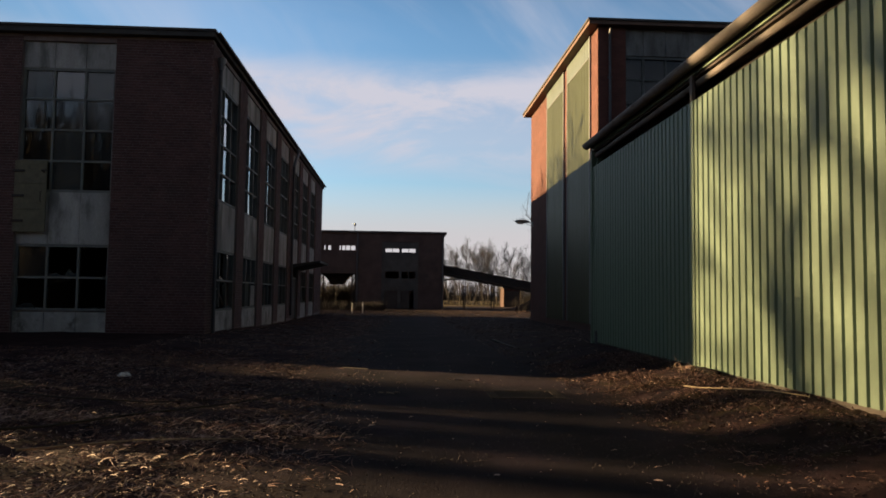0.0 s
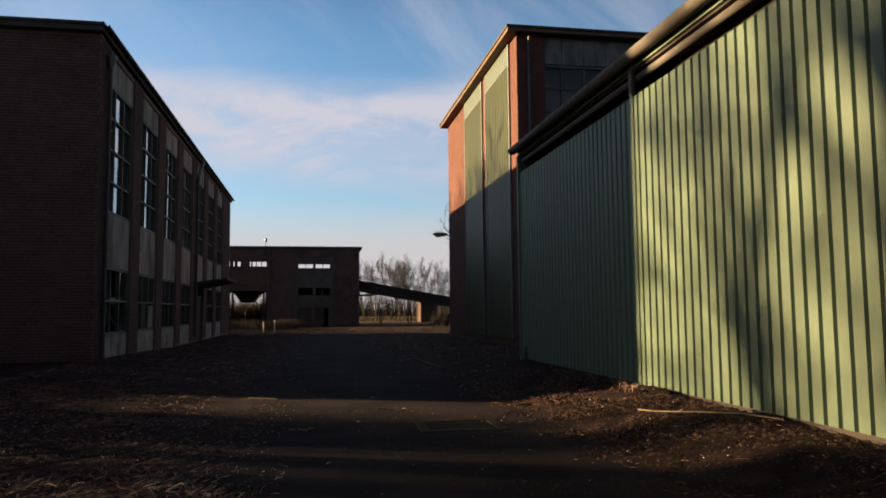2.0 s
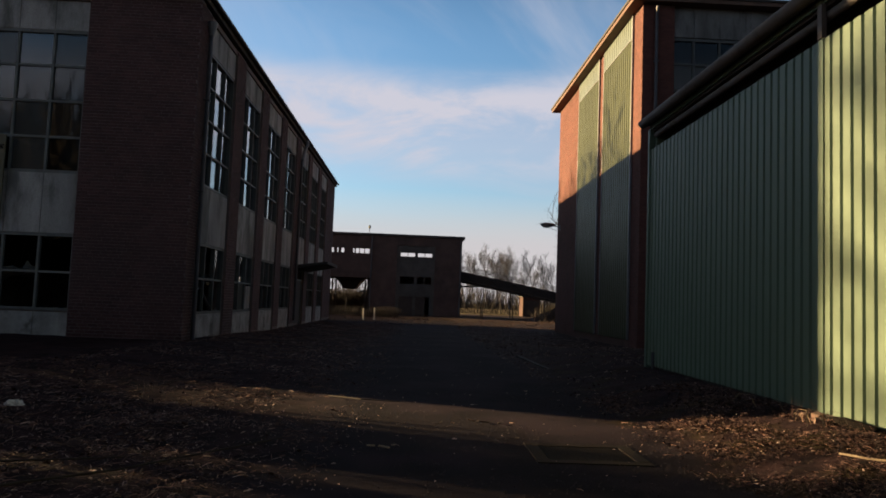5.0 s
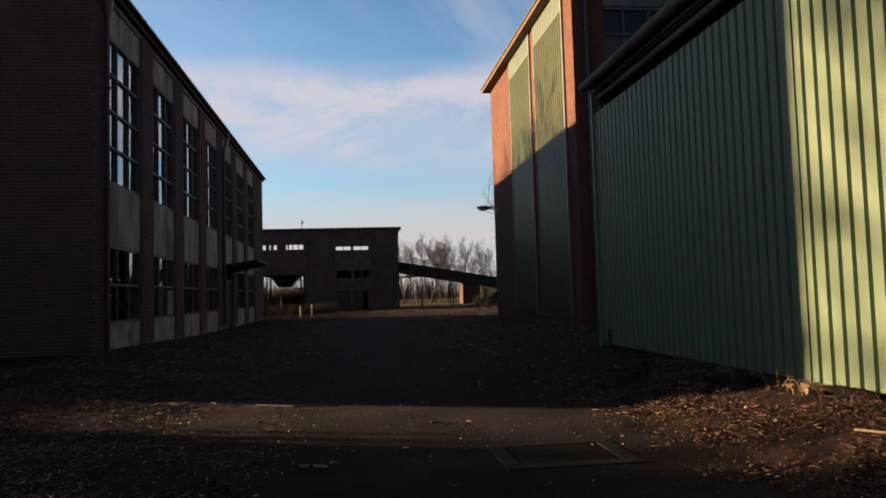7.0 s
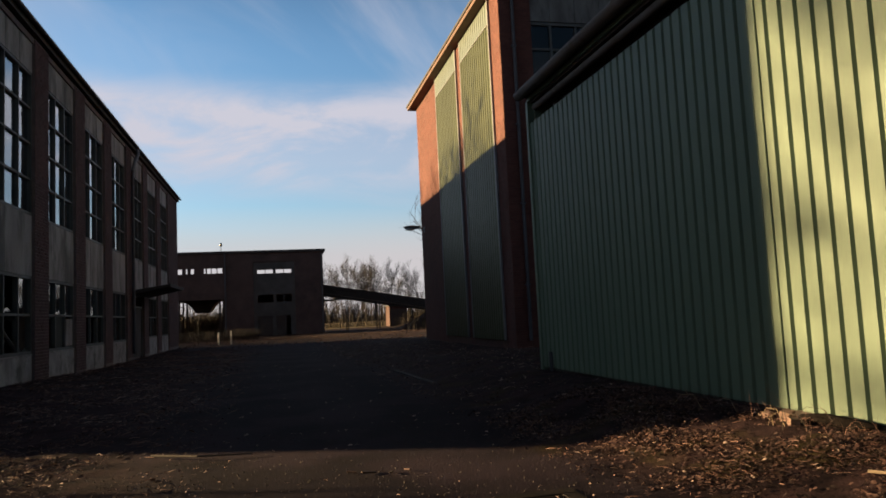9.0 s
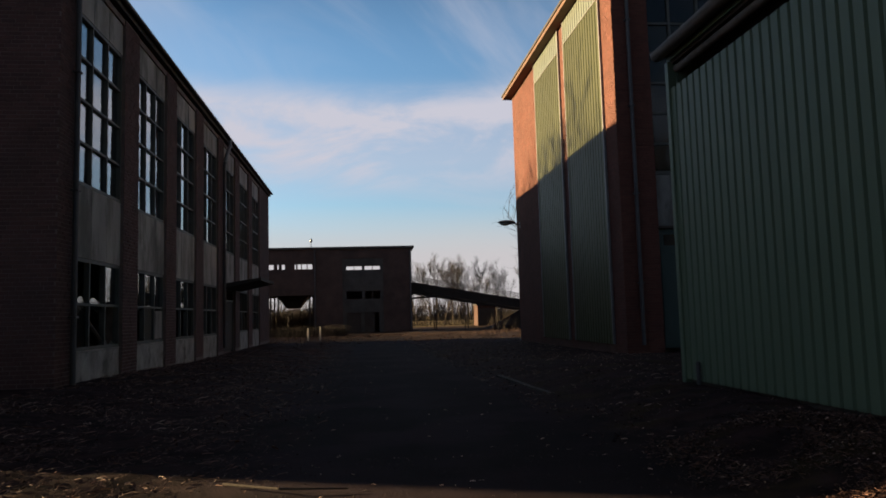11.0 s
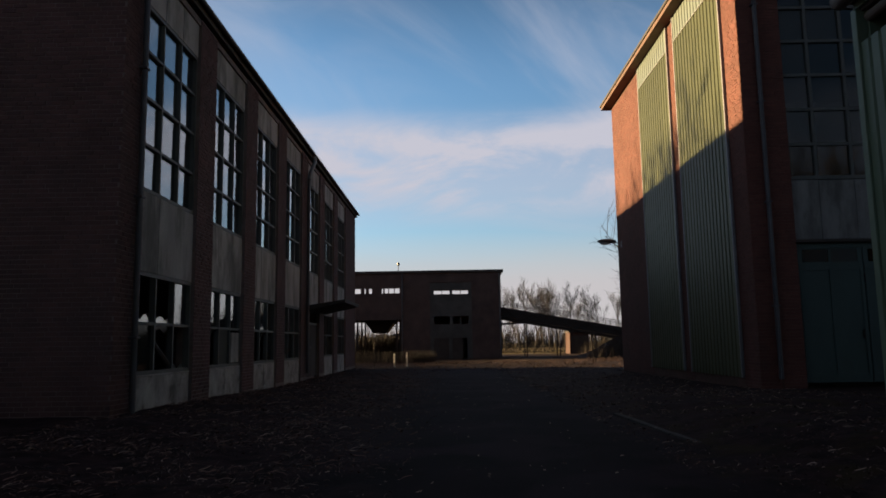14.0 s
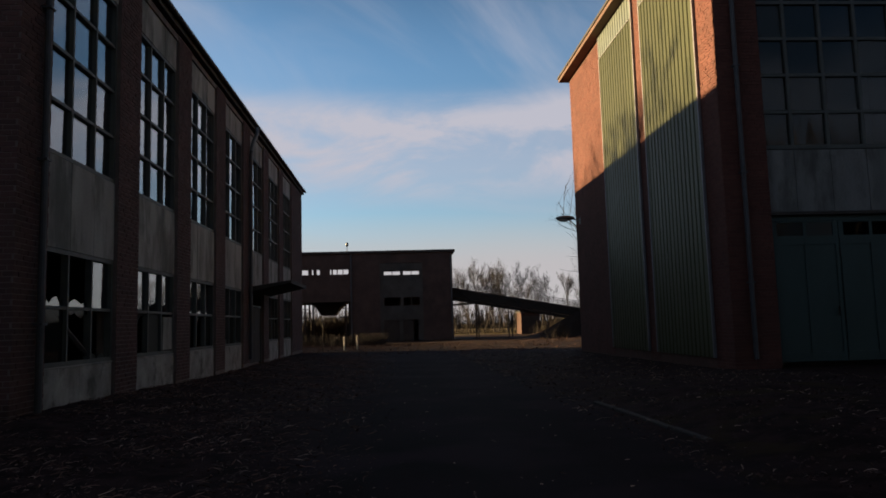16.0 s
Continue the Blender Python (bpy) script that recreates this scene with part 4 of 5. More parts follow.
for x in (-9.1, -8.75, -5.25, -4.95):
    for y in (FY + 0.6, FY2 - 0.6):
        far_part("post", slab(x - 0.07, x + 0.07, y - 0.07, y + 0.07, 0.2, 3.88), STEEL)
for z in (1.3, 2.6, 3.3):
    far_part("rail", slab(-9.1, -8.5, FY + 0.55, FY + 0.62, z, z + 0.06), STEEL)
    far_part("rail", slab(-5.6, -4.9, FY + 0.55, FY + 0.62, z, z + 0.06), STEEL)
far_part("platform", slab(-5.75, -4.75, FY + 0.3, FY + 1.4, 2.5, 2.6), STEEL)
far_part("platform", slab(-9.3, -8.45, FY + 0.3, FY + 1.4, 2.5, 2.6), STEEL)

conveyor = thing("conveyor_bridge", (4.1, FY + 3, FZ), "dark sloping conveyor bridge with a railing", "conveyor")
at_con = Matrix.Translation((-4.1, -FY - 3, -FZ))


def con_part(name, bm, mat, label=""):
    ob = part(name, bm, mat, conveyor, label)
    ob.matrix_basis = at_con
    return ob


CY0, CY1 = FY + 1.6, FY + 3.8


def con_z(x):
    return 4.42 - 0.181 * (x - 4.1)


for ya, yb, zb_, zt_ in ((CY0, CY0 + 0.15, -0.22, 0.05), (CY1 - 0.15, CY1, -0.22, 0.05), (CY0, CY0 + 0.15, -1.02, -0.86), (CY1 - 0.15, CY1, -1.02, -0.86)):
    gd = bmesh.new()
    pts = [4.06, 6.2, 10.0, 14.0, 19.5]
    for xa, xb in zip(pts, pts[1:]):
        q = [gd.verts.new((x, y, con_z(x) + dz)) for y in (ya, yb) for x, dz in ((xa, zb_), (xb, zb_), (xb, zt_), (xa, zt_))]
        for f in ((0, 1, 2, 3), (7, 6, 5, 4), (0, 4, 5, 1), (1, 5, 6, 2), (2, 6, 7, 3), (3, 7, 4, 0)):
            gd.faces.new([q[i] for i in f])
    con_part("girder", gd, STEEL)
dk = bmesh.new()
for xa, xb in zip(pts, pts[1:]):
    q = [dk.verts.new((x, y, con_z(x) + dz)) for y in (CY0 + 0.16, CY1 - 0.16) for x, dz in ((xa, -0.78), (xb, -0.78), (xb, -0.06), (xa, -0.06))]
    for f in ((0, 1, 2, 3), (7, 6, 5, 4), (0, 4, 5, 1), (1, 5, 6, 2), (2, 6, 7, 3), (3, 7, 4, 0)):
        dk.faces.new([q[i] for i in f])
con_part("deck", dk, STEEL)
for y in (CY0 + 0.05, CY1 - 0.05):
    for dz in (0.32, 0.58):
        con_part("handrail", tube(bmesh.new(), [(x, y, con_z(x) + dz) for x in pts], 0.028, 6), STEEL)
    for i in range(13):
        x = 4.4 + i * 1.2
        con_part("rail_post", tube(bmesh.new(), [(x, y, con_z(x)), (x, y, con_z(x) + 0.6)], 0.025, 5), STEEL)
for x in (6.4, 9.4, 12.6):
    for y in (CY0 + 0.08, CY1 - 0.08):
        con_part("leg", slab(x - 0.05, x + 0.05, y - 0.05, y + 0.05, -0.2, con_z(x) - 0.95), STEEL)
for i in range(12):
    x = 4.6 + i * 1.2
    con_part("brace", tube(bmesh.new(), [(x, CY0 - 0.03, con_z(x) - (0.95 if i % 2 else 0.02)), (x + 1.2, CY0 - 0.03, con_z(x + 1.2) - (0.02 if i % 2 else 0.95))], 0.05, 5), STEEL)
con_part("brace", tube(bmesh.new(), [(4.1, CY0, 2.9), (6.4, CY0, con_z(6.4) - 0.98)], 0.09, 6), STEEL)

BRICK_HUT = material("weathered_hut_brick", (0.052, 0.023, 0.017), 0.92, grain=3, fine=14, spread=0.4, bump=0.4, stain=(0.045, 0.024, 0.019), stain_scale=1.6)
hut = thing("brick_hut", (12.0, 85.0, 0.0), "small orange brick hut with a flat dark roof", "hut")
part("wall", slab(0, 0.25, 0, 2.9, 0, 2.2), BRICK_HUT, hut)
part("wall", slab(1.75, 2.0, 0, 2.9, 0, 2.2), BRICK_HUT, hut)
part("wall", slab(0.252, 1.748, 0, 0.25, 0, 2.2), BRICK_HUT, hut)
part("wall", slab(0.252, 1.748, 2.65, 2.9, 0, 2.2), BRICK_HUT, hut)
part("roof", slab(-0.15, 2.15, -0.15, 3.05, 2.2, 2.34, 0.015), BITUMEN, hut, "flat dark roof slab")
# dark sheets laid over the front wall, standing in for its shade
part("door", slab(0.16, 1.0, -0.03, -0.002, 0.03, 1.85, 0.004), SOFFIT, hut)
part("door", slab(1.02, 1.86, -0.03, -0.002, 0.03, 1.85, 0.004), SOFFIT, hut)
# white posts at the end of the lane
for x, y, h, r, mat, lab in ((-3.80, 52, 0.75, 0.045, WHITE, "chipped white metal bollard at the lane's end"), (-3.05, 52, 0.82, 0.045, WHITE, "chipped white metal bollard at the lane's end"), (-5.0, 52, 1.5, 0.03, STEEL, "thin rusty steel post by the lane")):
    z = ground_z(x, y)
    p = thing("bollard" if mat == WHITE else "steel_post", (x, y, z), lab, "post", "posts at the lane's end")
    part("shaft", tube(bmesh.new(), [(0, 0, -0.1), (0, 0, h)], r, 10), mat, p)
    part("cap", tube(bmesh.new(), [(0, 0, h), (0, 0, h + 0.03)], [r * 1.15, r * 0.7], 10), mat, p)


# ---- trees ----
def bare_tree(seed, height, spread=0.5, levels=5, trunk_r=0.16, thin=0.006, leader=0.62):
    """Trunk and crown of a leafless tree: limbs that fork level by level into fine twigs."""
    rng = random.Random(seed)
    trunk, crown = bmesh.new(), bmesh.new()

    def grow(bm, start, way, length, radius, level):
        pts, rad, p, d = [start], [radius], start.copy(), way.copy()
        steps = 5 if level < 2 else 3
        for s in range(steps):
            d = (d + Vector((rng.uniform(-1, 1), rng.uniform(-1, 1), rng.uniform(-0.4, 1.0))) * 0.14).normalized()
            p = p + d * (length / steps)
            pts.append(p.copy())
            rad.append(max(thin, radius * (1 - 0.55 * (s + 1) / steps)))
        tube(bm, pts, rad, 7 if level == 0 else (5 if level == 1 else 3), caps=level == 0)
        if level >= levels - 1:
            return
        n = (7, 6, 5, 5, 4)[min(level, 4)]
        for k in range(n):
            f = (0.35 + 0.65 * (k + rng.random()) / n) if level else (leader * 0.45 + (1 - leader * 0.45) * (k + rng.random()) / n)
            i = min(steps - 1, int(f * steps))
            base = pts[i].lerp(pts[i + 1], f * steps - i)
            dd = (pts[i + 1] - pts[i]).normalized()
            side = dd.orthogonal().normalized()
            side.rotate(Matrix.Rotation(rng.uniform(0, 2 * math.pi), 3, dd))
            go = (dd * rng.uniform(0.55, 0.95) + side * rng.uniform(0.45, 0.85) * (0.5 + spread) + Vector((0, 0, 0.25))).normalized()
            grow(crown, base, go, length * rng.uniform(0.42, 0.66) * (1 - 0.3 * f if level == 0 else 1), max(thin, radius * 0.42), level + 1)

    grow(trunk, Vector((0, 0, -0.15)), Vector((0, 0, 1)), height * 0.72, trunk_r, 0)
    return trunk, crown


def plant_tree(seed, height, at, label, **kw):
    t = thing("bare_tree", at, label, "tree", "bare winter trees")
    a, b = bare_tree(seed, height, **kw)
    part("trunk", a, BARK, t, smooth=True)
    part("crown", b, TWIG, t)
    return t


rng = random.Random(11)
kinds = [plant_tree(21 + i, 7.9 + 0.35 * i, (8.5 + 2.3 * i, 104 + 3 * i, 0.3), "slender bare winter tree behind the conveyor", spread=0.24, trunk_r=0.09, thin=0.0065) for i in range(3)]
for x, y, k, s in ((7.0, 108, 1, 0.96), (10.2, 112, 2, 1.0), (12.3, 109, 0, 0.98), (14.6, 112, 1, 1.02), (15.8, 107, 2, 0.9), (17.6, 114, 0, 0.82), (20.3, 118, 2, 0.94), (22.0, 114, 1, 0.88), (24.2, 116, 0, 0.95), (26.5, 118, 2, 0.9), (29, 120, 1, 0.9),
                   (-6, 120, 0, 0.8), (-9.5, 122, 1, 0.85), (-14, 125, 2, 0.9), (5.3, 110, 2, 0.8), (9.0, 92, 1, 0.62), (6.9, 90, 0, 0.5), (12.6, 93, 2, 0.55)):
    kinds[k].scale = (s, s, s * 1.08)
    copy_thing(kinds[k], pose(x, y, ground_z(x, y), 0, 0, rng.uniform(0, 360)))
    kinds[k].scale = (1, 1, 1)
plant_tree(44, 8.4, (10.7, 46.5, -0.1), "bare tree behind the tall brick hall", spread=0.75, trunk_r=0.11, thin=0.0045, levels=4)
# trees beyond the brick hall, whose shadows fall on the shed
big = plant_tree(51, 18.0, (-42.0, 24.6, 0.0), "tall bare tree beyond the brick hall", spread=0.6, trunk_r=0.36, thin=0.022, levels=5)
for x, y, s in ((-46.0, 23.6, 1.0), (-44.0, 20.4, 1.05), (-47.0, 25.2, 0.95), (-30.0, 45.6, 0.80), (-36.0, 53.5, 0.84)):
    big.scale = (s, s, s)
    copy_thing(big, pose(x, y, 0.1, 0, 0, rng.uniform(0, 360)))
big.scale = (1, 1, 1)


def scrub(name, count, spots, size, mat, label, category, seed, lean=0.5):
    """Stems of dry growth round the given spots (x, y, radius), in one mesh."""
    r = random.Random(seed)
    verts, faces = [], []
    for _ in range(count):
        sx_, sy_, rad = r.choice(spots)
        a, q = r.uniform(0, 2 * math.pi), rad * math.sqrt(r.random())
        x, y = sx_ + q * math.cos(a), sy_ + q * math.sin(a)
        z = ground_z(x, y) - 0.03
        h = size * r.uniform(0.4, 1.0)
        w = size * (0.009 if size > 0.5 else 0.006) * r.uniform(0.6, 1.4)
        d = r.uniform(0, 2 * math.pi)
        lx, ly = lean * h * r.uniform(-1, 1), lean * h * r.uniform(-1, 1)
        wx, wy = w * math.cos(d), w * math.sin(d)
        k = len(verts)
        for f, g in ((0, 1), (0.5, 0.8), (1, 0.25)):
            px, py, pz = x + lx * f * f, y + ly * f * f, z + h * f
            verts += [(px - wx * g, py - wy * g, pz), (px + wx * g, py + wy * g, pz)]
        faces += [(k, k + 1, k + 3, k + 2), (k + 2, k + 3, k + 5, k + 4)]
    me = bpy.data.meshes.new(name)
    me.from_pydata(verts, [], faces)
    me.materials.append(mat)
    return tagged(new(name, me), label, category, kind="stuff")


scrub("brush", 5200, [(-6.6, 64, 2.0), (-4.0, 62, 1.7), (-8.8, 68, 2.6), (-2.6, 63, 1.0), (-7.5, 83, 4.0), (-5.0, 86, 4.0), (-10, 80, 3)], 0.95, BUSH, "tangle of dry brush beside the bunker building", "bushes", 5, 0.7)
scrub("thicket", 6500, [(-9.6 + 0.8 * i, 83 + 1.5 * math.sin(i * 2.3), 1.4) for i in range(8)], 2.5, BUSH, "dark thicket of dry brush behind the coal hopper", "bushes", 15, 0.35)
# this one stays hidden behind the hall; added to shade the far ground
scrub("thicket", 5200, [(-26 + 1.2 * math.sin(i * 1.9), 58 + 2.3 * i, 1.6) for i in range(18)], 5.2, BUSH, "unseen thicket added to shade the lane's far end", "bushes", 16, 0.3)
scrub("undergrowth", 5200, [(6 + 2.4 * i, 99 + (i % 3) * 2, 2.6) for i in range(11)] + [(14 + 2 * i, 78 + i, 2.4) for i in range(4)] + [(11.4 + 1.3 * i, 64 + (i % 3) * 2.2, 1.5) for i in range(7)], 1.3, BUSH, "low winter undergrowth under the far trees", "bushes", 6, 0.7)
scrub("far_wood", 9000, [(-60 + 6 * i, 190 + 9 * math.sin(i * 2.1), 8.0) for i in range(30)], 6.5, BUSH, "distant leafless wood on the horizon", "woods", 7, 0.25)
scrub("leafless_wood", 7000, [(-40 + 4.2 * i, -24 - 3 * math.sin(i * 1.7), 4.5) for i in range(22)], 19.0, BUSH, "leafless wood that closes the yard behind", "woods", 17, 0.2)
# brush out of view on the left, added to cast shade on the ground
scrub("hedge", 1500, [(-13.2, 13.4, 0.7), (-13.0, 14.1, 0.7), (-13.3, 14.7, 0.6)], 2.68, BUSH, "unseen ragged brush added to shade the lane", "hedge", 18, 0.3)
scrub("hedge", 420, [(-13.3 + 0.3 * math.sin(i), 10.4 + 0.6 * i, 0.6) for i in range(5)], 2.60, BUSH, "unseen sparse brush added for broken shade on the ground", "hedge", 19, 0.4)
scrub("hedge", 2600, [(-13.2 + 0.3 * math.sin(i), 15.4 + 0.6 * i, 0.5) for i in range(5)], 1.85, BUSH, "unseen low brush added to shade the left soil", "hedge", 20, 0.4)
scrub("weeds", 110, [(3.95, 10.0, 0.35), (3.9, 9.2, 0.4), (4.0, 11.4, 0.35), (3.98, 8.0, 0.3)], 0.26, STRAW, "dry grass tufts at the foot of the shed", "grass", 8, 1.7)
scrub("dry_grass", 5200, [(-7.6 + 1.3 * i, 57 + 2.5 * math.sin(i), 2.6) for i in range(16)], 0.32, LEAF, "low dry grass at the end of the lane", "grass", 9, 0.8)


PALE = material("bleached_straw", (0.36, 0.25, 0.205), 0.7, by_piece=0.5, spread=0.15, bump=0)


# ---- litter on the ground ----
def litter(name, count, area, density, mat, label, seed, length=(0.025, 0.20), width=(0.0014, 0.0040), curl=1.3, flat=0.5):
    """Small bent blades or leaves that lie on the ground; density(x, y) from 0 to 1."""
    r = random.Random(seed)
    verts, faces = [], []
    x0, x1, y0, y1 = area
    made = 0
    for _ in range(count * 6):
        if made >= count:
            break
        x, y = r.uniform(x0, x1), r.uniform(y0, y1)
        if r.random() > density(x, y):
            continue
        made += 1
        rough = min(1, max(0, (-x - 1.2) / 1.6)) + min(1, max(0, (x - 2.0) / 1.2))
        z = ground_z(x, y) + 0.006 + 0.05 * min(1, rough) * (noise.noise(Vector((x * 1.3, y * 1.3, 0))) * 0.7 + noise.noise(Vector((x * 4, y * 4, 5))) * 0.45) + r.uniform(0, 0.03) * min(1, rough)
        a, ln, w = r.uniform(0, 2 * math.pi), length[0] + (length[1] - length[0]) * r.random() ** 2, r.uniform(*width)
        bend = r.uniform(-1, 1) * curl
        tilt, arch = abs(r.uniform(-flat, flat)) * ln, r.uniform(0, 0.12) * ln
        roll, k = r.uniform(-0.8, 0.8), len(verts)
        px, py = x, y
        for i, g in enumerate((0.6, 1.0, 0.9, 0.4)):
            f = i / 3
            dx, dy = math.cos(a + bend * f), math.sin(a + bend * f)
            pz = z + tilt * f * 0.5 + arch * 4 * f * (1 - f)
            verts += [(px + dy * w * g, py - dx * w * g, pz + w * g * roll), (px - dy * w * g, py + dx * w * g, pz - w * g * roll + 0.002)]
            px, py = px + dx * ln / 3, py + dy * ln / 3
        faces += [(k + q, k + q + 1, k + q + 3, k + q + 2) for q in (0, 2, 4)]
    me = bpy.data.meshes.new(name)
    me.from_pydata(verts, [], faces)
    me.materials.append(mat)
    return tagged(new(name, me), label, "litter", kind="stuff")


def clumps(x, y, s=0.9):
    return min(1, max(0.04, 0.5 + 1.1 * noise.noise(Vector((x * s, y * s, 3)))))


def left_soil(x, y):
    return clumps(x, y) * min(1, max(0.012, (-x - 0.6) / 1.6))


def shed_soil(x, y):
    return clumps(x, y, 1.5) * min(1, max(0.006, (x - 2.0) / 1.1)) * min(1, max(0.3, (y - 6.2) / 1.6))


litter("straw", 21000, (-8.5, -0.9, 0.8, 10.5), left_soil, STRAW, "dry straw and grass scattered on the soil", 31, (0.02, 0.14), (0.0010, 0.0030), 0.9)
litter("straw", 5200, (-7.0, -0.6, 2.0, 12.5), left_soil, PALE, "bleached straw scattered on the soil", 41, (0.012, 0.09), (0.0012, 0.0042), 0.7)


def near_tufts(x, y):
    return min(1, max(0.0, 0.25 + 2.0 * noise.noise(Vector((x * 1.1, y * 1.4, 8))))) * min(1, max(0.02, (-x - 0.5) / 1.2))


litter("straw", 5200, (-5.2, -0.7, 1.2, 7.0), near_tufts, PALE, "tufts of bleached straw on the dark soil", 51, (0.03, 0.17), (0.0014, 0.0040), 1.0, 0.9)
litter("straw", 4200, (-5.2, -0.7, 1.2, 7.0), near_tufts, STRAW, "tufts of dry straw on the dark soil", 52, (0.04, 0.20), (0.0014, 0.0035), 1.0, 0.9)
litter("straw", 5000, (-8.5, -0.9, 10.5, 14.5), left_soil, STRAW, "dry straw near the brick hall", 42, (0.02, 0.14), (0.0012, 0.0035), 0.9)
litter("straw", 9000, (-6.0, -0.6, 14.5, 44), left_soil, STRAW, "dry straw in the shade of the brick hall", 32, (0.03, 0.16), (0.0018, 0.0045))
litter("straw", 2800, (-6.0, -0.6, 14.5, 40), left_soil, PALE, "bleached straw in the shade of the brick hall", 47, (0.03, 0.16), (0.002, 0.005))
litter("leaves", 9000, (-6.0, -0.6, 14.0, 44), left_soil, LEAF, "dead leaves in the shade of the brick hall", 43, (0.02, 0.06), (0.006, 0.014), 1.5, 0.9)
litter("leaves", 15000, (1.7, 4.1, 1.5, 13.0), shed_soil, LEAF, "brown dead leaves heaped along the shed", 33, (0.012, 0.040), (0.005, 0.014), 0.7, 0.9)
litter("straw", 3000, (1.7, 4.1, 1.5, 13.0), shed_soil, STRAW, "dry grass blades along the shed", 34, (0.03, 0.13), (0.0008, 0.002), 0.8)
litter("leaves", 800, (1.7, 4.1, 1.5, 13.0), shed_soil, PALE, "bleached leaves along the shed", 44, (0.015, 0.04), (0.003, 0.008), 1.5, 0.9)
litter("leaves", 8000, (1.9, 7.1, 13.0, 44), lambda x, y: clumps(x, y, 1.2) * (1 if (x < 4.1 or y > 16.5) else 0), LEAF, "dead leaves in the shaded yard", 35, (0.02, 0.06), (0.006, 0.014), 1.5, 0.9)
litter("straw", 1800, (1.9, 7.1, 13.0, 44), lambda x, y: clumps(x, y, 1.2) * (1 if (x < 4.1 or y > 16.5) else 0), PALE, "bleached straw in the shaded yard", 45, (0.03, 0.14), (0.002, 0.005))
litter("leaves", 4500, (-8.0, -0.9, 0.8, 14.5), left_soil, LEAF, "dead leaves among the straw", 36, (0.02, 0.07), (0.006, 0.018), 1.5, 0.9)
litter("scraps", 300, (-1.6, 2.6, 1.0, 16.0), lambda x, y: clumps(x, y, 2.0), PALE, "pale plant scraps on the asphalt", 37, (0.015, 0.07), (0.002, 0.006), 1.2, 0.3)
litter("scraps", 260, (-1.6, 2.6, 16.0, 44.0), lambda x, y: clumps(x, y, 2.0), PALE, "pale plant scraps on the shaded asphalt", 46, (0.02, 0.06), (0.003, 0.007), 1.2, 0.3)
litter("leaves", 3200, (-6, 11.0, 44, 62), lambda x, y: clumps(x, y, 0.5), LEAF, "dead leaves at the end of the lane", 38, (0.05, 0.14), (0.015, 0.03), 1.5, 0.9)


def gravel(name, count, area, density, mat, label, seed):
    """Small broken stones pressed into the lane."""
    r = random.Random(seed)
    verts, faces = [], []
    x0, x1, y0, y1 = area
    for _ in range(count):
        x, y = r.uniform(x0, x1), r.uniform(y0, y1)
        if r.random() > density(x, y):
            continue
        s, a = r.uniform(0.003, 0.011), r.uniform(0, 6.28)
        z = ground_z(x, y) + 0.004
        k = len(verts)
        for q in range(4):
            verts.append((x + s * r.uniform(0.7, 1.3) * math.cos(a + q * 1.57), y + s * r.uniform(0.7, 1.3) * math.sin(a + q * 1.57), z - 0.004))
        verts.append((x + s * r.uniform(-0.4, 0.4), y + s * r.uniform(-0.4, 0.4), z + s * r.uniform(0.5, 1.0)))
        faces += [(k + q, k + (q + 1) % 4, k + 4) for q in range(4)]
    me = bpy.data.meshes.new(name)
    me.from_pydata(verts, [], faces)
    me.materials.append(mat)
    return tagged(new(name, me), label, "gravel", kind="stuff")


GRIT = material("pale_grit", (0.030, 0.023, 0.022), 0.9, by_piece=0.7, spread=0.2, bump=0)
gravel("gravel", 16000, (-2.6, 2.8, 1.5, 13.0), lambda x, y: clumps(x, y, 0.8) * (1.0 if y < 8 else 0.45), GRIT, "fine grit on the worn asphalt", 61)
litter("scraps", 3000, (-6.5, -0.6, 1.5, 11.5), lambda x, y: clumps(x, y, 2.2), PALE, "bleached plant scraps on the soil", 62, (0.01, 0.05), (0.002, 0.006), 1.2, 0.8)


def lying(name, pts, r0, r1, mat, label, lift=0.02):
    n = len(pts)
    return tagged(part(name, tube(bmesh.new(), [(x, y, ground_z(x, y) + lift + dz) for x, y, dz in pts], [r0 + (r1 - r0) * i / (n - 1) for i in range(n)], 7), mat), label, "stick")


lying("stick", [(3.23, 8.20, 0.06), (3.36, 8.0, 0.035), (3.62, 7.6, 0.03), (3.88, 7.2, 0.03), (4.06, 6.8, 0.02)], 0.010, 0.006, STICK, "long pale bare stick lying beside the shed")
lying("fallen_branch", [(-4.3, 5.6, 0.03), (-3.6, 6.1, 0.05), (-3.0, 6.9, 0.05), (-2.3, 7.6, 0.04), (-1.4, 9.0, 0.03)], 0.015, 0.006, BARK, "dark fallen branch among the straw")
lying("fallen_branch", [(-5.2, 7.9, 0.04), (-4.2, 7.75, 0.04), (-3.2, 7.8, 0.03), (-2.4, 8.1, 0.02)], 0.012, 0.006, BARK, "dark fallen branch among the straw")
lying("twig", [(-3.4, 5.2, 0.03), (-2.6, 5.5, 0.05), (-2.1, 5.4, 0.08), (-1.7, 5.6, 0.04)], 0.009, 0.005, STICK, "thin curved pale twig")
lying("twig", [(-1.35, 12.05, 0.01), (-0.9, 11.75, 0.02), (-0.4, 11.7, 0.01)], 0.012, 0.006, BARK, "dark twig on the asphalt")
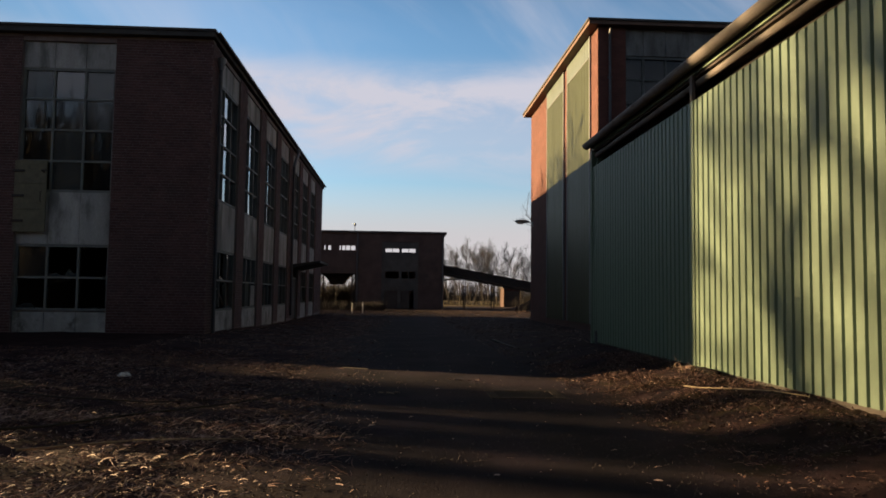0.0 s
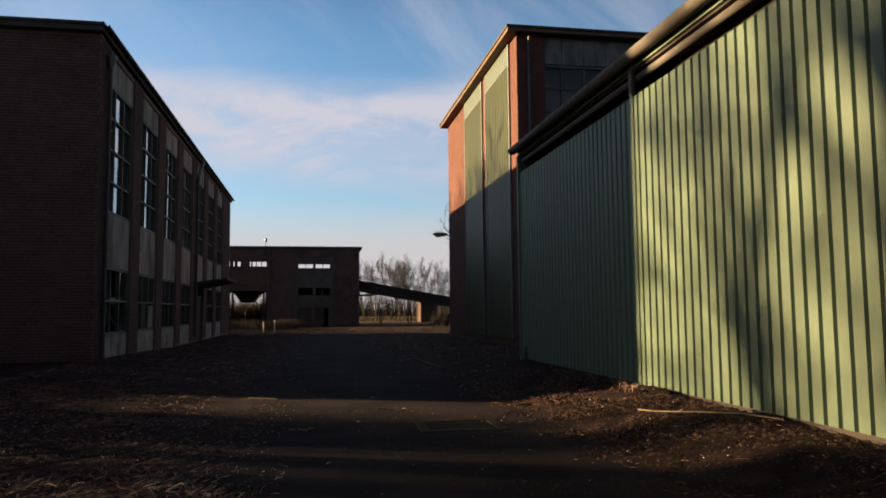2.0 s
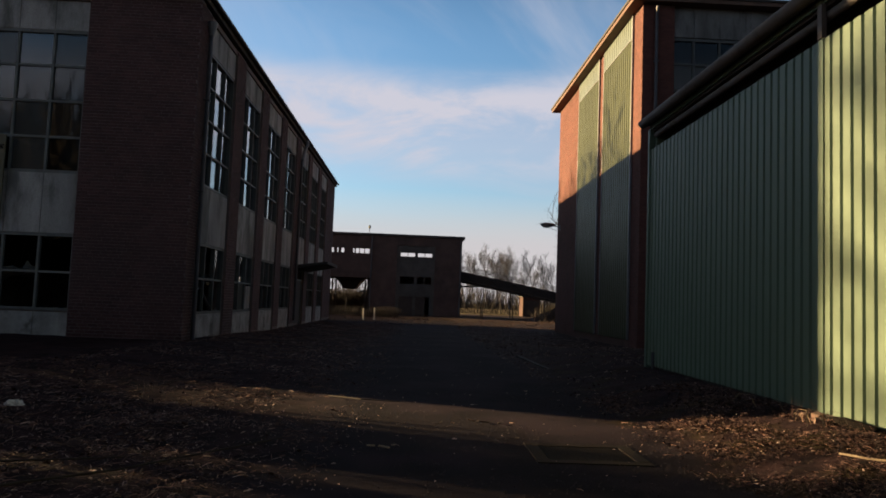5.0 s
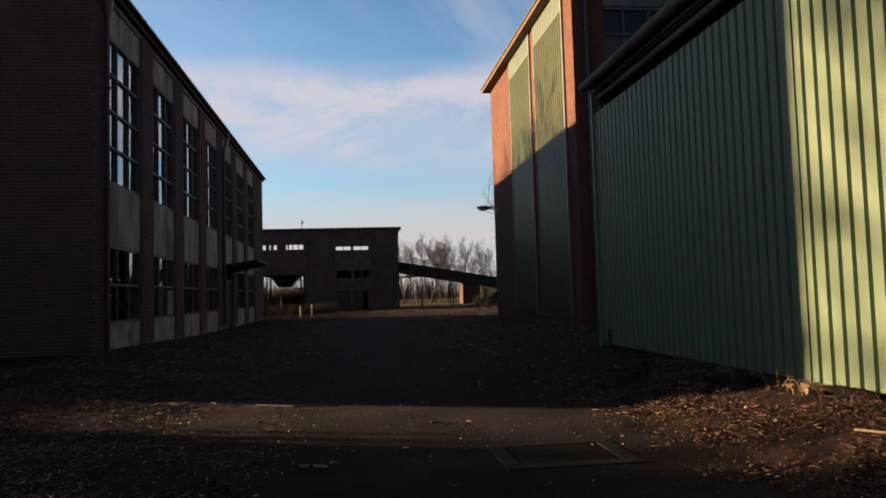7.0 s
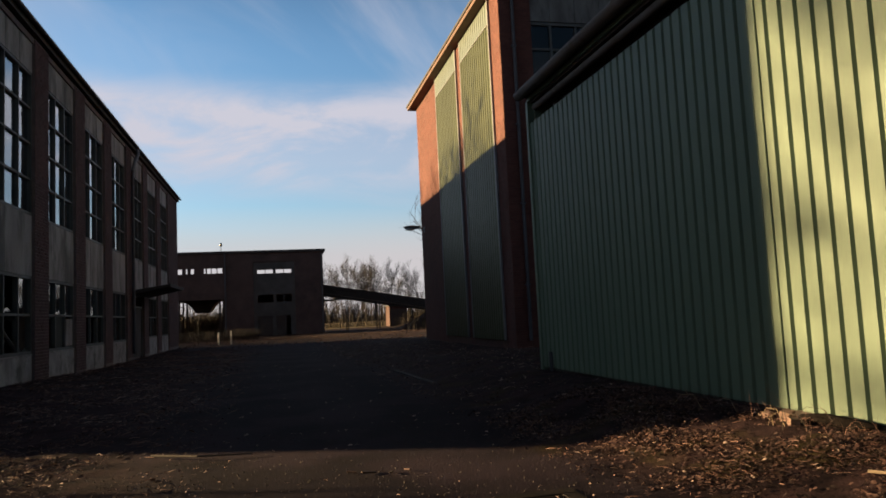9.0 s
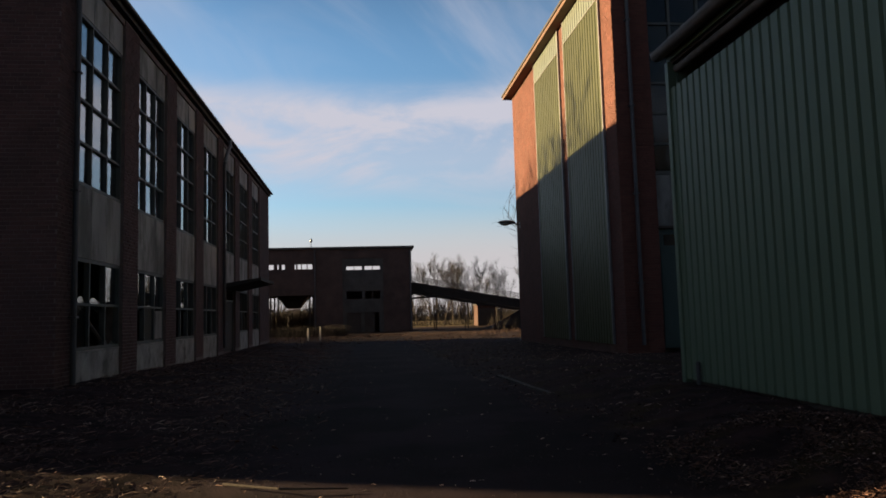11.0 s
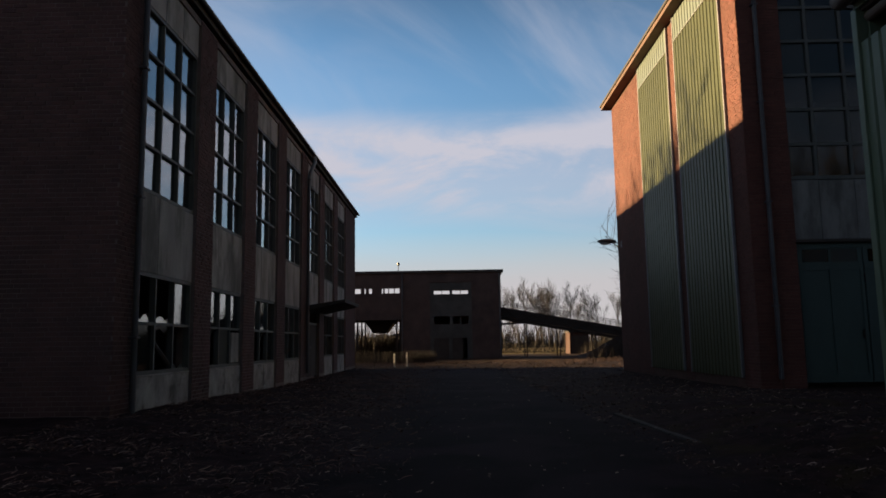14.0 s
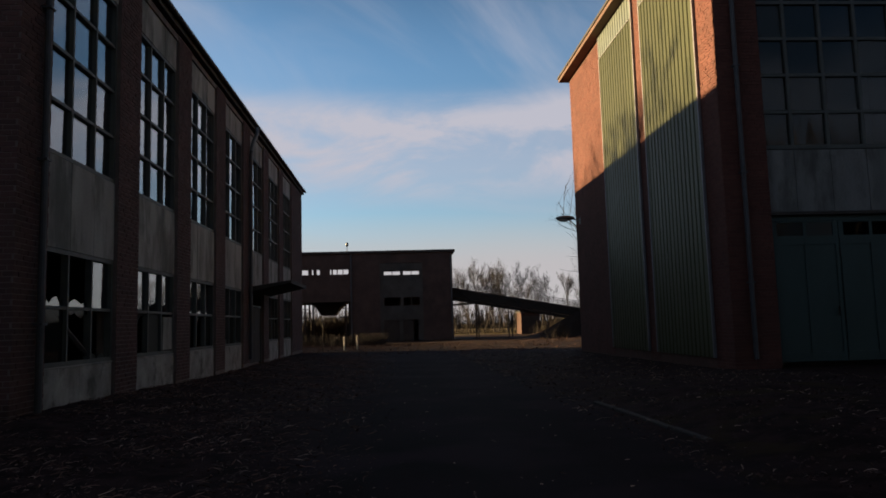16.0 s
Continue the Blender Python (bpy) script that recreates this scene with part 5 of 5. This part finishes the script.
for i, (x, y, a, s) in enumerate(((0.55, 10.45, 10, 0.16), (0.72, 10.38, 70, 0.12), (0.42, 10.52, -30, 0.10), (0.86, 10.42, 120, 0.09), (-0.60, 8.94, 20, 0.10), (-0.48, 8.90, -15, 0.13), (-0.40, 9.0, 60, 0.08))):
    s *= 0.8
    bm = slab(-s / 2, s / 2, -s * 0.13, s * 0.13, 0, 0.012, 0.003)
    for v_ in bm.verts:
        v_.co.y += 0.05 * math.sin(v_.co.x * 30) * s
    ob = part("wood_chip", bm, STICK if i > 3 else LEAF)
    ob.matrix_basis = pose(x, y, ground_z(x, y) + 0.012, 4, 6, a)
    tagged(ob, "splintered pale wood chip on the asphalt" if i > 3 else "rust-brown bark scrap on the asphalt", "wood chip", "wood scraps on the lane")

# crumpled plastic on the soil
pb = bmesh.new()
bmesh.ops.create_icosphere(pb, subdivisions=3, radius=0.085)
for v_ in pb.verts:
    k = 0.6 + 0.7 * noise.noise(v_.co * 16) + 0.5 * noise.noise(v_.co * 37)
    v_.co = Vector((v_.co.x * (0.9 + 0.4 * k), v_.co.y * (0.5 + 0.5 * k), max(0, v_.co.z) * k * 0.9))
tagged(part("plastic_sheet", pb, PLASTIC), "crumpled white plastic sheet on the soil", "litter").matrix_basis = pose(-4.40, 10.20, ground_z(-4.40, 10.20) + 0.01, 0, 0, 30)

# sunken cover with a concrete rim in the lane
RIM = material("worn_dark_rim", (0.026, 0.022, 0.019), 0.92, grain=2, fine=80, bump=0.4, specular=0.06)
LID = material("dusty_iron_lid", (0.0105, 0.0085, 0.0078), 0.9, grain=3, fine=60, bump=0.4, specular=0.06)
cover = thing("drain_cover", (1.33, 8.93, 0.0), "old square cover with a worn concrete rim set in the asphalt", "drain cover")
for a in ((-0.50, 0.50, 0.30, 0.42), (-0.50, 0.50, -0.42, -0.30), (-0.50, -0.38, -0.295, 0.295), (0.38, 0.50, -0.295, 0.295)):
    part("rim", slab(*a, -0.05, 0.009, 0.004), RIM, cover)
part("lid", slab(-0.375, 0.375, -0.295, 0.295, -0.05, 0.003, 0.003), LID, cover)

# broken chunk and charred log at the foot of the shed, with brambles
rng = random.Random(71)
RUBBLE = material("pale_broken_brick", (0.17, 0.105, 0.08), 0.92, grain=5, fine=50, spread=0.3, bump=0.5)
CHAR = material("charred_wood", (0.009, 0.007, 0.006), 0.95, specular=0.05, grain=5, fine=40, spread=0.4, bump=0.7)


def chunk(at, size, turn, seed):
    bm = bmesh.new()
    bmesh.ops.create_cube(bm, size=1.0)
    bmesh.ops.subdivide_edges(bm, edges=bm.edges[:], cuts=3, use_grid_fill=True)
    for v_ in bm.verts:
        n_ = noise.noise(v_.co * 2.1 + Vector((seed, 0, 0))) * 0.22 + noise.noise(v_.co * 6 + Vector((seed, 3, 0))) * 0.07
        v_.co = v_.co * (1 + n_)
        v_.co = Vector((v_.co.x * size[0], v_.co.y * size[1], v_.co.z * size[2]))
    ob = part("brick_chunk", bm, RUBBLE)
    ob.matrix_basis = pose(at[0], at[1], ground_z(at[0], at[1]) + size[2] * 0.42, 8, -6, turn)
    return tagged(ob, "pale broken brick chunk at the foot of the shed", "rubble", "rubble by the shed")


chunk((3.98, 9.84), (0.10, 0.085, 0.08), 25, 1)
chunk((3.86, 9.62), (0.09, 0.07, 0.06), 70, 2)
chunk((3.93, 10.02), (0.07, 0.06, 0.05), 10, 3)
log = tube(bmesh.new(), [(4.02, 9.72, 0), (4.03, 9.45, 0.02), (4.01, 9.15, 0.01), (4.04, 8.95, 0.03)], [0.03, 0.045, 0.042, 0.025], 10)
for v_ in log.verts:
    v_.co += Vector((1, 1, 1)) * 0.02 * noise.noise(v_.co * 11)
tagged(part("charred_log", log, CHAR, smooth=True), "short charred log lying under the shed wall", "log").matrix_basis = Matrix.Translation((0, 0, ground_z(4.02, 9.4) + 0.025))
for k in range(12):
    x, y = 3.92 + rng.uniform(-0.28, 0.14), 9.5 + rng.uniform(-0.3, 2.2)
    a, ln, h = rng.uniform(0, 6.28), rng.uniform(0.25, 0.6), rng.uniform(0.05, 0.17)
    z = ground_z(x, y)
    dx, dy = -abs(math.cos(a)) * ln * 0.5, math.sin(a) * ln
    bm = tube(bmesh.new(), [(x, y, z - 0.02), (x + dx * 0.3, y + dy * 0.3, z + h), (x + dx * 0.7, y + dy * 0.7, z + h * 1.05), (x + dx, y + dy, z + h * 0.45)], [0.0028, 0.0025, 0.002, 0.001], 5)
    tube(bm, [(x + dx * 0.5, y + dy * 0.5, z + h * 1.03), (x + dx * 0.7 + 0.05, y + dy * 0.8, z + h * 1.35)], [0.0018, 0.0008], 4)
    tagged(part("bramble", bm, BARK if k % 3 else STICK), "arching dry bramble stem by the shed", "bramble", "brambles by the shed")

# worn kerb between the lane and the soil strip
KERB = material("worn_kerb_stone", (0.040, 0.036, 0.035), 0.9, grain=4, fine=60, spread=0.35, bump=0.5, stain=(0.03, 0.026, 0.024), stain_scale=2.0, stain_at=(0.42, 0.60))
kerb = thing("kerb", (2.5, 17.0, 0.0), "low worn kerb stones sunk in the soil beside the lane", "kerb")
for k in range(4):
    y = 17.2 + k * 0.96
    w_ = slab(-0.05, 0.05, 0.0, 0.93, -0.12, 0.0, 0.012)
    ob = part("kerb_stone", w_, KERB, kerb)
    ob.matrix_basis = pose(2.56 - 0.035 * k * 0.96 - 2.5, y - 17.0, ground_z(2.55, y) + 0.022 + rng.uniform(-0.012, 0.008), rng.uniform(-0.6, 0.6), 0, 2.0 + rng.uniform(-0.8, 0.8))
